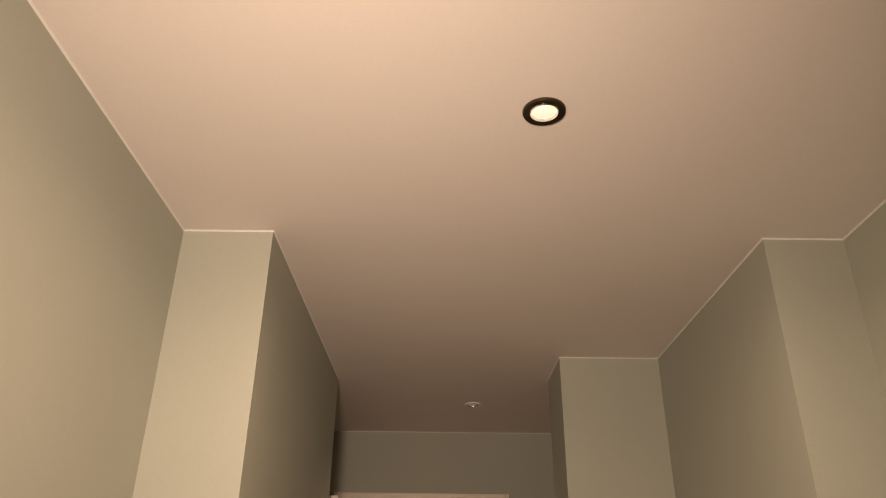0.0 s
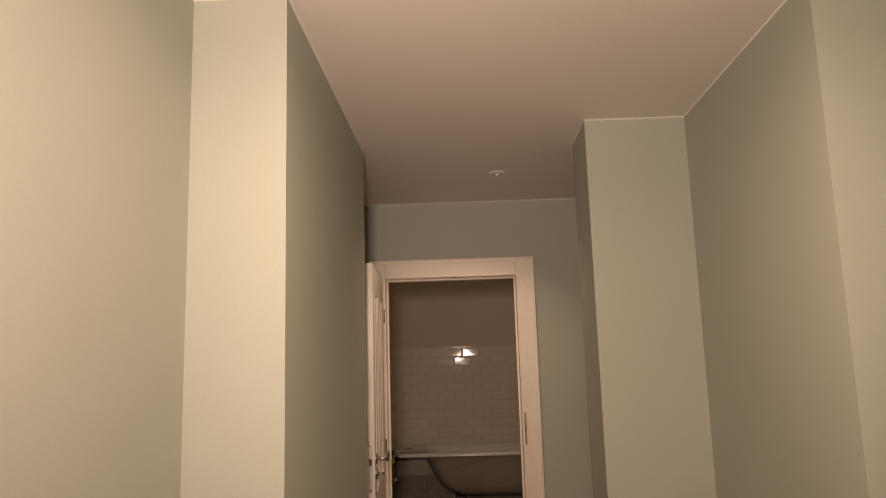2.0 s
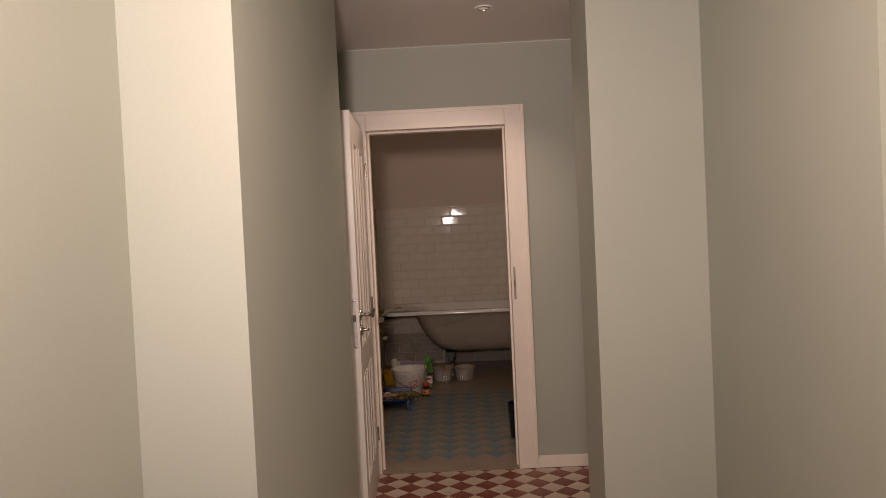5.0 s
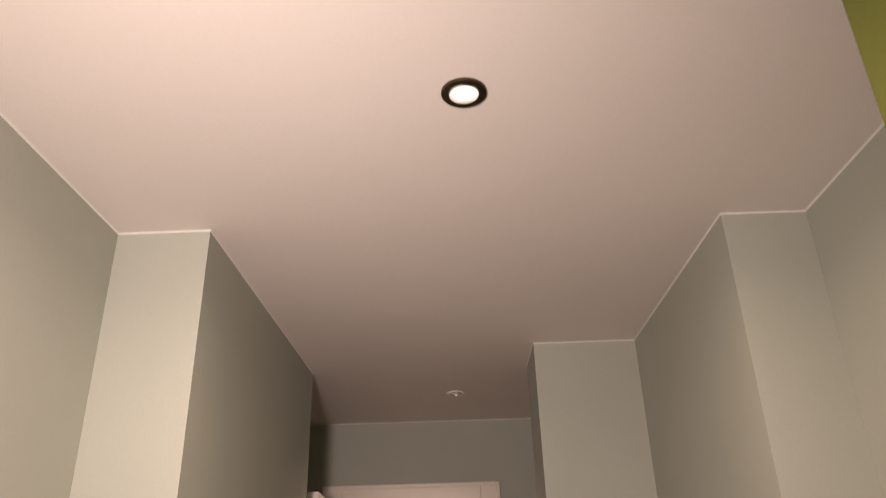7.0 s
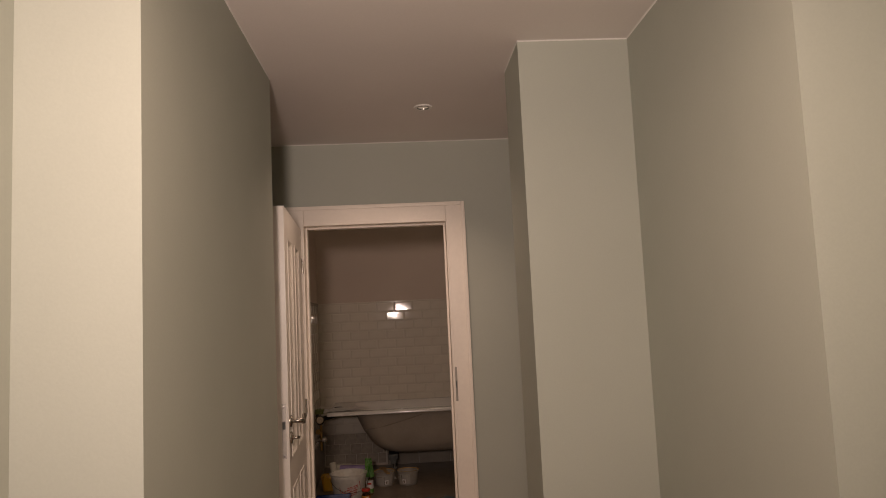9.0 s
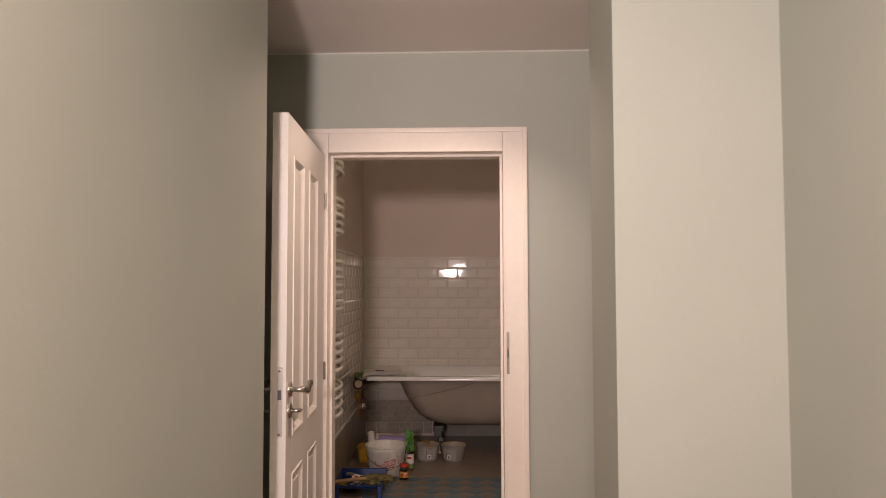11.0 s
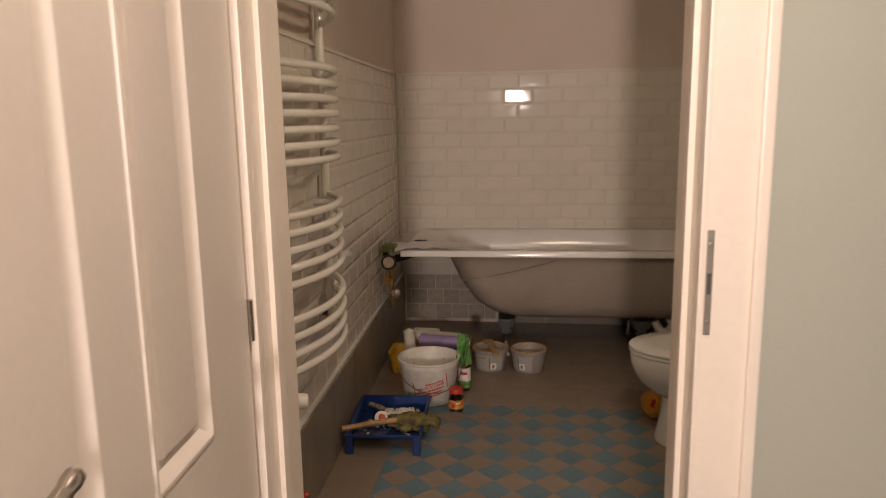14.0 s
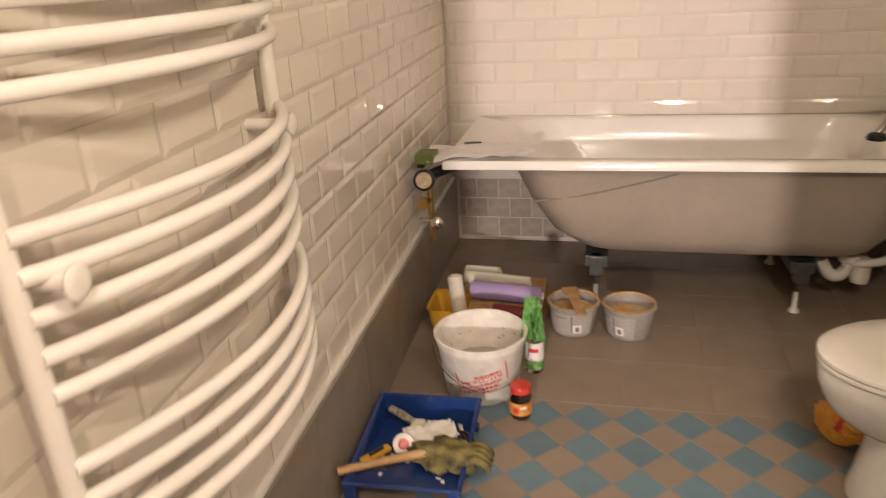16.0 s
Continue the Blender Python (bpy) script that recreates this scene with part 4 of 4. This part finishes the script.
caddy = thing("yellow_paint_tray", "yellow plastic tray holding paint rollers behind the bucket", "tray", (-0.655, 6.735, 0))
bm = bmesh.new()
loft(bm, [loop(bm, -0.055, 0.075, -0.075, 0.085, 0.02, 0.002, 4), loop(bm, -0.07, 0.09, -0.09, 0.10, 0.025, 0.120, 4), loop(bm, -0.076, 0.096, -0.096, 0.106, 0.028, 0.122, 4), loop(bm, -0.066, 0.086, -0.086, 0.096, 0.022, 0.118, 4), loop(bm, -0.05, 0.07, -0.07, 0.08, 0.018, 0.008, 4)], True, True)
part("tray", bm, YELLOW, caddy, "", 50)


def roller(label, mat, a, b, r):
    t = thing("paint_roller", label, "paint roller", a, group="paint rollers behind the bucket")
    d = Vector(b) - Vector(a)
    n = d.normalized()
    part("sleeve", tube([Vector((0, 0, 0)), n * 0.006, d - n * 0.006, d], [r * 0.8, r, r, r * 0.8], 20), mat, t, "", 40)
    part("core", tube([-n * 0.004, d + n * 0.004], r * 0.45, 12), PLASTIC_WHITE, t, "", 40)
    return t


roller("white fleece paint roller standing upright in the tray", FLEECE, (-0.60, 6.70, 0.045), (-0.625, 6.73, 0.235), 0.030)
roller("pale fleece paint roller lying behind the bucket", FLEECE, (-0.62, 6.90, 0.155), (-0.345, 6.86, 0.15), 0.030)
roller("lilac wrapped paint roller lying behind the bucket", LILAC, (-0.565, 6.755, 0.168), (-0.285, 6.73, 0.160), 0.036)
roller("wine red wrapped paint roller lying behind the bucket", WINE, (-0.47, 6.672, 0.118), (-0.285, 6.655, 0.112), 0.030)
roller("grey green paint roller lying behind the bucket", FLEECE, (-0.63, 6.968, 0.150), (-0.48, 6.955, 0.150), 0.027)
roller_box = thing("cardboard_box", "low brown cardboard box under the paint rollers", "box", (-0.45, 6.83, 0))
bm = box(-0.165, -0.145, 0.0015, 0.170, 0.155, 0.030, 0.003)
box(-0.12, -0.145, 0.030, 0.165, 0.155, 0.080, 0.003, bm=bm)
box(-0.12, -0.105, 0.080, 0.165, 0.155, 0.124, 0.003, bm=bm)
box(-0.165, 0.0, 0.030, 0.10, 0.155, 0.128, 0.003, bm=bm)
box(-0.165, 0.12, 0.030, 0.02, 0.165, 0.1215, 0.003, bm=bm)
part("box", bm, WOOD, roller_box)

# blue paint tray with tools
tray = thing("blue_paint_tray", "blue plastic paint tray smeared with white, holding tools", "paint tray", (-0.575, 5.895, 0), 2)
bm = bmesh.new()
hw, hl = 0.165, 0.215
outer = [[(-hw, -hl, 0.085), (hw, -hl, 0.085), (hw, hl, 0.095), (-hw, hl, 0.095)], [(-hw + 0.006, -hl + 0.006, 0.090), (hw - 0.006, -hl + 0.006, 0.090), (hw - 0.006, hl - 0.006, 0.100), (-hw + 0.006, hl - 0.006, 0.100)],
         [(-hw + 0.014, -hl + 0.014, 0.088), (hw - 0.014, -hl + 0.014, 0.088), (hw - 0.014, hl - 0.014, 0.097), (-hw + 0.014, hl - 0.014, 0.097)],
         [(-hw + 0.026, -hl + 0.030, 0.070), (hw - 0.026, -hl + 0.030, 0.070), (hw - 0.026, hl - 0.026, 0.022), (-hw + 0.026, hl - 0.026, 0.022)]]
rings = [[bm.verts.new(p) for p in ring] for ring in outer]
under = [[(-hw + 0.018, -hl + 0.024, 0.064), (hw - 0.018, -hl + 0.024, 0.064), (hw - 0.018, hl - 0.018, 0.016), (-hw + 0.018, hl - 0.018, 0.016)]]
low = [bm.verts.new(p) for p in under[0]]
loft(bm, [low] + rings, True, True)
part("pan", bm, TRAY_BLUE, tray)
for x in (-hw + 0.022, hw - 0.022):
    part("leg", box(x - 0.016, -hl + 0.004, 0.001, x + 0.016, -hl + 0.034, 0.080, 0.005), TRAY_BLUE, tray)
    part("foot", box(x - 0.014, hl - 0.05, 0.001, x + 0.014, hl - 0.022, 0.020, 0.003), TRAY_BLUE, tray)
for i in range(22):
    a, b = random.uniform(-0.12, 0.12), random.uniform(-0.17, 0.0)
    z = 0.070 + (0.022 - 0.070) * (b + hl - 0.03) / (2 * hl - 0.056) + 0.0012
    part("paint_smear", crumple(random.uniform(0.006, 0.020), random.uniform(0.005, 0.012), 3, 0.0006, i, (a, b, z), random.uniform(0, 180), 0.0002, 0.0006), PAPER, tray, "white paint splash")

brush = thing("paint_brush", "long wooden-handled paint brush lying across the blue tray", "brush", (-0.745, 5.700, 0.094))
part("handle", tube([(0, 0, 0.012), (0.10, 0.055, 0.012), (0.20, 0.108, 0.010), (0.245, 0.13, 0.008)], [0.012, 0.012, 0.013, 0.010], 10), WOOD, brush, "", 40)
glove = thing("work_glove", "crumpled olive work glove lying in the blue tray", "glove", (-0.470, 5.835, 0.062))
bm = bmesh.new()
bmesh.ops.create_icosphere(bm, subdivisions=4, radius=1.0)
for v in bm.verts:
    k = 1 + 0.38 * noise.noise(v.co * 2.3 + Vector((3, 1, 0))) + 0.20 * noise.noise(v.co * 7)
    v.co = Vector((v.co.x * 0.098 * k, v.co.y * 0.062 * k, max(-0.002, 0.026 + v.co.z * 0.036 * k)))
for k in range(4):
    y = -0.035 + 0.022 * k
    tube(spline([(0.05, y, 0.03), (0.085, y + 0.004, 0.042), (0.115, y - 0.004, 0.030), (0.122, y - 0.006, 0.014)], 4), [0.012] * 9 + [0.010] * 3 + [0.005], 10, bm)
part("glove", bm, OLIVE, glove, "", 60)
scraper = thing("old_brush", "short worn brush with a pale crusted handle in the blue tray", "brush", (-0.700, 6.055, 0.050))
part("handle", tube([(0, 0, 0.022), (0.05, -0.03, 0.020), (0.095, -0.06, 0.016)], [0.012, 0.014, 0.010], 10), CRUST, scraper, "", 40)
part("bristles", box(0.085, -0.085, 0.002, 0.125, -0.045, 0.026, 0.006), FLEECE, scraper)
tape = thing("tape_measure", "small white tape roll with a red hub in the blue tray", "tape", (-0.610, 5.875, 0.066))
part("roll", lathe([(0.012, 0), (0.030, 0), (0.032, 0.004), (0.032, 0.020), (0.030, 0.024), (0.012, 0.024)], 24, m=pose(0, 0, 0.012, 50, 0, 20)), PLASTIC_WHITE, tape, "", 40)
part("hub", lathe([(0, -0.003), (0.015, -0.003), (0.016, 0.004), (0.016, 0.028), (0, 0.030)], 18, m=pose(0, 0, 0.012, 50, 0, 20)), RED_PLASTIC, tape, "red hub", 40)
sheet_film = thing("plastic_film", "crumpled translucent plastic film in the blue tray", "film", (-0.545, 5.945, 0.045))
part("film", crumple(0.15, 0.12, 12, 0.030, 21, (0, 0, 0), 30, 0.026, 0.0015), PLASTIC_WHITE, sheet_film, "", 60)
cutter = thing("utility_knife", "yellow and black utility knife in the blue tray", "knife", (-0.680, 5.825, 0.062))
part("grip", box(-0.012, -0.05, 0.004, 0.012, 0.05, 0.018, 0.004, m=pose(0, 0, 0, 0, 0, -38)), YELLOW, cutter)
part("slider", box(-0.005, -0.02, 0.018, 0.005, 0.03, 0.023, 0.002, m=pose(0, 0, 0, 0, 0, -38)), BLACK, cutter)
pliers = thing("pliers", "small steel pliers lying in the blue tray", "pliers", (-0.455, 5.965, 0.060))
for s in (-1, 1):
    part("grip", tube(spline([(0, 0, 0.012), (0.02, -0.03 + s * 0.012, 0.020), (0.045, -0.07 + s * 0.018, 0.022)], 4), 0.006, 8), BLACK, pliers, "", 40)
    part("jaw", tube([(0, 0, 0.012), (-0.012 + s * 0.004, 0.03, 0.018)], [0.008, 0.003], 8), CHROME, pliers, "", 40)

spray = thing("spray_bottle", "white spray bottle with red trigger standing by the skirting", "spray bottle", (-0.735, 5.030, 0))
part("bottle", lathe([(0, 0.002), (0.036, 0.002), (0.040, 0.008), (0.040, 0.08), (0.030, 0.12), (0.014, 0.14), (0.014, 0.15), (0, 0.15)], 24), PLASTIC_WHITE, spray, "", 40)
part("trigger", tube(spline([(-0.02, 0.0, 0.165), (0.01, 0.0, 0.175), (0.04, 0.0, 0.178), (0.055, 0, 0.175)], 4), [0.016] * 6 + [0.012] * 4 + [0.008] * 3, 10), RED_PLASTIC, spray, "red spray head", 40)
part("collar", lathe([(0.018, 0.146), (0.019, 0.150), (0.018, 0.168), (0, 0.170)], 16), RED_PLASTIC, spray, "", 40)
part("lever", tube(spline([(0.03, 0.0, 0.168), (0.042, 0.0, 0.145), (0.038, 0, 0.125)], 4), 0.005, 8), RED_PLASTIC, spray, "", 40)

bin_ = thing("waste_bin", "small black plastic bin by the bathroom door", "bin", (0.400, 4.86, 0))
part("body", lathe([(0, 0.002), (0.068, 0.002), (0.072, 0.008), (0.085, 0.225), (0.088, 0.23), (0.084, 0.232), (0.070, 0.012), (0, 0.010)], 28), BLACK, bin_, "", 40)


# ---- pieces: wall tiles ----
TILE_MESHES = {}


def tile_mesh(kind, w, h, mat, bevel, height):
    key = (kind, round(w, 3), round(h, 3))
    if key not in TILE_MESHES:
        bm = bmesh.new()
        a = [bm.verts.new((x, y, 0)) for x, y in ((-w / 2, -h / 2), (w / 2, -h / 2), (w / 2, h / 2), (-w / 2, h / 2))]
        b = [bm.verts.new((v.co.x, v.co.y, height * 0.45)) for v in a]
        g = min(bevel, w * 0.3)
        c = [bm.verts.new((x, y, height)) for x, y in ((-w / 2 + g, -h / 2 + bevel), (w / 2 - g, -h / 2 + bevel), (w / 2 - g, h / 2 - bevel), (-w / 2 + g, h / 2 - bevel))]
        for p, q in ((a, b), (b, c)):
            for i in range(4):
                bm.faces.new((p[i], p[(i + 1) % 4], q[(i + 1) % 4], q[i]))
        bm.faces.new(c)
        bm.faces.new(a[::-1])
        TILE_MESHES[key] = mesh_of(kind, bm, mat)
    return TILE_MESHES[key]


def wall_tiles(parent, origin, u, n, length, z0, rows, pw=0.1895, ph=0.0952, mat=GLAZE, kind="tile", bevel=0.013, height=0.0068, phase=0.0, wobble=0.22, stop=None):
    """Rows of bevelled tiles in running bond on a wall, from origin along u; n points into the room."""
    rng = random.Random(7)
    up = Vector((0, 0, 1))
    base = Matrix((u, up, n)).transposed().to_4x4()
    for r in range(rows):
        s = -(phase + (pw / 2 if r % 2 else 0)) % pw - pw
        while s < length:
            a, b = max(s, 0), min(s + pw, length)
            if b - a > 0.02:
                gap = 0.005 if mat is DUST else 0.0022
                w = b - a - gap
                ob = new(kind, tile_mesh(kind, w, ph - gap, mat, bevel, height))
                at = Vector(origin) + u * (a + b) / 2 + up * (z0 + ph * (r + 0.5))
                tip = pose(0, 0, 0, rng.gauss(0, wobble), rng.gauss(0, wobble), rng.gauss(0, 0.12))
                ob.matrix_world = Matrix.Translation(at) @ base @ tip
                ob.parent = parent
            s += pw


ROW0, ROWS = 0.335, 14
ul = Vector((SLOPE, 1, 0)).normalized()
nl = Vector((1, -SLOPE, 0)).normalized()
start = Vector((left_face(4.38), 4.38, 0))
wall_tiles(wall_bath_left, start - nl * 0.0065, ul, nl, 3.335, ROW0, ROWS, phase=0.078)
wall_tiles(wall_bath_back, (left_face(BACK) + 0.002, BACK + 0.0065, 0), Vector((1, 0, 0)), Vector((0, -1, 0)), BATH_RIGHT - left_face(BACK) - 0.004, ROW0, ROWS, phase=0.055)
wall_tiles(wall_bath_right, (BATH_RIGHT + 0.0065, BACK - 0.002, 0), Vector((0, -1, 0)), Vector((-1, 0, 0)), 2.3, ROW0, ROWS, phase=0.03)
wall_tiles(wall_bath_back, (-0.80, BACK + 0.0065, 0), Vector((1, 0, 0)), Vector((0, -1, 0)), 0.62, 0.022, 3, pw=0.112, ph=0.104, mat=DUST, kind="square_tile", bevel=0.004, height=0.0052, phase=0.02, wobble=0.4)


TH = TILE_TOP - ROW0
mid = start + ul * 1.6675 - nl * 0.0078
part("grout_bed", box(-1.6675, -TH / 2, 0, 1.6675, TH / 2, 0.0035, m=Matrix.Translation((mid.x, mid.y, ROW0 + TH / 2)) @ Matrix((ul, Vector((0, 0, 1)), nl)).transposed().to_4x4()), GROUT, wall_bath_left)
part("grout_bed", box(left_face(BACK), BACK + 0.0045, 0.02, BATH_RIGHT, BACK + 0.0078, TILE_TOP), GROUT, wall_bath_back)
part("grout_bed", box(BATH_RIGHT + 0.0045, 4.40, ROW0, BATH_RIGHT + 0.0078, BACK, TILE_TOP), GROUT, wall_bath_right)
# border strip over the tiles
part("border_strip", box(left_face(BACK), BACK - 0.006, TILE_TOP, BATH_RIGHT, BACK + 0.0075, TILE_TOP + 0.016, 0.005), GLAZE, wall_bath_back)
part("border_strip", box(-1.6675, 0, 0, 1.6675, 0.016, 0.0135, 0.005, m=Matrix.Translation((mid.x, mid.y, TILE_TOP)) @ Matrix((ul, Vector((0, 0, 1)), nl)).transposed().to_4x4()), GLAZE, wall_bath_left)
part("border_strip", box(BATH_RIGHT - 0.006, 4.40, TILE_TOP, BATH_RIGHT + 0.0075, BACK - 0.006, TILE_TOP + 0.016, 0.005), GLAZE, wall_bath_right)

# pale sealant line along the top of the skirting tiles
part("skirting_joint", box(-1.6675, -0.006, -0.002, 1.6675, 0.006, 0.023, 0.002, m=Matrix.Translation((mid.x, mid.y, 0.3375)) @ Matrix((ul, Vector((0, 0, 1)), nl)).transposed().to_4x4()), CAULK, wall_bath_left, "pale sealant line")
part("skirting_joint", box(BATH_RIGHT - 0.015, 4.40, 0.3325, BATH_RIGHT + 0.006, BACK - 0.006, 0.3435, 0.002), CAULK, wall_bath_right, "pale sealant line")

# skirting tiles, standing proud of the wall tiles
for k in range(8):
    a, b = 0.005 + k * 0.416, 0.418 + k * 0.416
    c = start + ul * (a + b) / 2
    part("skirting_tile", box(-(b - a) / 2, -0.1655, -0.0075, (b - a) / 2, 0.1655, 0.024, 0.002, m=Matrix.Translation((c.x, c.y, 0.1665)) @ Matrix((ul, Vector((0, 0, 1)), nl)).transposed().to_4x4()), STONE, wall_bath_left)
    y1 = BACK - 0.002 - k * 0.416
    if y1 - 0.413 > 4.38:
        part("skirting_tile", box(BATH_RIGHT - 0.024, y1 - 0.413, 0.001, BATH_RIGHT + 0.0075, y1, 0.332, 0.002), STONE, wall_bath_right)

# no skirting known here: grey strip put in for the shade under the tub
for k in range(4):
    a = -0.165 + k * 0.325
    part("skirting_tile", box(a, BACK - 0.012, 0.001, a + 0.322, BACK + 0.0042, 0.332, 0.002), STONE, wall_bath_back)


# ---- pieces: floor tiles ----
def clip_poly(poly, x0, x1, y0, y1):
    for axis, lim, keep in ((0, x0, 1), (0, x1, -1), (1, y0, 1), (1, y1, -1)):
        out = []
        for i, p in enumerate(poly):
            q = poly[(i + 1) % len(poly)]
            a, b = keep * (p[axis] - lim), keep * (q[axis] - lim)
            if a >= 0:
                out.append(p)
            if (a >= 0) != (b >= 0):
                t = a / (a - b)
                out.append((p[0] + t * (q[0] - p[0]), p[1] + t * (q[1] - p[1])))
        poly = out
        if len(poly) < 3:
            return []
    return poly


def slab(poly, top=0.0, h=0.006, inset=0.02):
    bm = bmesh.new()
    lo = [bm.verts.new((x, y, top - h)) for x, y in poly]
    hi = [bm.verts.new((x, y, top - 0.0006)) for x, y in poly]
    cx, cy = sum(p[0] for p in poly) / len(poly), sum(p[1] for p in poly) / len(poly)
    up = [bm.verts.new((x + (cx - x) * inset, y + (cy - y) * inset, top)) for x, y in poly]
    for p, q in ((lo, hi), (hi, up)):
        for i in range(len(poly)):
            j = (i + 1) % len(poly)
            bm.faces.new((p[i], p[j], q[j], q[i]))
    bm.faces.new(up)
    return bm


def diamonds(parent, cx, cy, pitch, x0, x1, y0, y1, mats, kind, wide=0.0012):
    """Square tiles set on their corners: the first colour on a square lattice, the second between."""
    rng = random.Random(5)
    full = {}
    for i in range(math.floor((x0 - cx) / pitch) - 1, math.ceil((x1 - cx) / pitch) + 2):
        for j in range(math.floor((y0 - cy) / pitch) - 1, math.ceil((y1 - cy) / pitch) + 2):
            for c, off in ((0, 0.0), (1, 0.5)):
                x, y = cx + (i + off) * pitch, cy + (j + off) * pitch
                g = pitch / 2 - (wide if c == 0 else 0.0012)
                shape = [(x + g, y), (x, y + g), (x - g, y), (x, y - g)]
                cut = clip_poly(shape, x0, x1, y0, y1)
                if len(cut) < 3:
                    continue
                area = abs(sum(p[0] * q[1] - q[0] * p[1] for p, q in zip(cut, cut[1:] + cut[:1]))) / 2
                if area < 0.0004:
                    continue
                if area > 1.99 * g * g:
                    if c not in full:
                        full[c] = mesh_of(kind, slab([(g, 0), (0, g), (-g, 0), (0, -g)]), mats[c])
                    ob = new(kind, full[c])
                    ob.matrix_world = pose(x, y, rng.uniform(-0.0006, 0.0), rng.gauss(0, 0.08), rng.gauss(0, 0.08), 0)
                else:
                    mx, my = sum(p[0] for p in cut) / len(cut), sum(p[1] for p in cut) / len(cut)
                    ob = new(kind, mesh_of(kind, slab([(p[0] - mx, p[1] - my) for p in cut]), mats[c]))
                    ob.matrix_world = pose(mx, my, 0)
                ob.parent = parent


diamonds(floor_bath, -0.244, 6.195, 0.152, -0.548, 1.043, 4.402, 6.271, (BLUE, BEIGE), "floor_tile", 0.003)


def plain_tiles(parent, x0, x1, y0, y1, step, mat):
    nx, ny = max(1, round((x1 - x0) / step)), max(1, round((y1 - y0) / step))
    sx, sy = (x1 - x0) / nx, (y1 - y0) / ny
    data = mesh_of("plain_tile", slab([(-sx / 2 + 0.0003, -sy / 2 + 0.0003), (sx / 2 - 0.0003, -sy / 2 + 0.0003), (sx / 2 - 0.0003, sy / 2 - 0.0003), (-sx / 2 + 0.0003, sy / 2 - 0.0003)], inset=0.002), mat)
    for i in range(nx):
        for j in range(ny):
            ob = new("plain_tile", data)
            ob.matrix_world = pose(x0 + (i + 0.5) * sx, y0 + (j + 0.5) * sy, 0)
            ob.parent = parent


plain_tiles(floor_bath, -0.84, -0.549, 4.402, 6.271, 0.30, BEIGE)
plain_tiles(floor_bath, 1.044, 1.16, 4.402, 6.271, 0.30, BEIGE)
plain_tiles(floor_bath, -0.84, 1.16, 6.272, 7.715, 0.30, BEIGE)

floor_hall = bpy.data.objects["floor_hall"]
HX, HY, HP = -0.159, 4.10, 0.1432
diamonds(floor_hall, HX, HY, HP, -0.78, 0.98, 2.95, 4.2, (RED, CREAM), "floor_tile")
bm = bmesh.new()
g = HP / 2 - 0.0012
for i in range(-16, 14):
    for j in range(-48, 3):
        for c, off in ((0, 0.0), (1, 0.5)):
            x, y = HX + (i + off) * HP, HY + (j + off) * HP
            for rect in ((-0.835, 1.325, -2.3, 2.949), (-1.72, -0.781, 3.073, 4.2), (0.981, 1.325, 3.064, 4.2)):
                cut = clip_poly([(x + g, y), (x, y + g), (x - g, y), (x, y - g)], *rect)
                if len(cut) > 2:
                    f = bm.faces.new([bm.verts.new((p[0], p[1], -0.0008)) for p in cut])
                    f.material_index = c
rest = new("floor_tile_rest", mesh_of("floor_tile_rest", bm, [RED, CREAM]))
rest.parent = floor_hall
tagged(rest, "red and cream diamond floor tiles", kind="stuff")
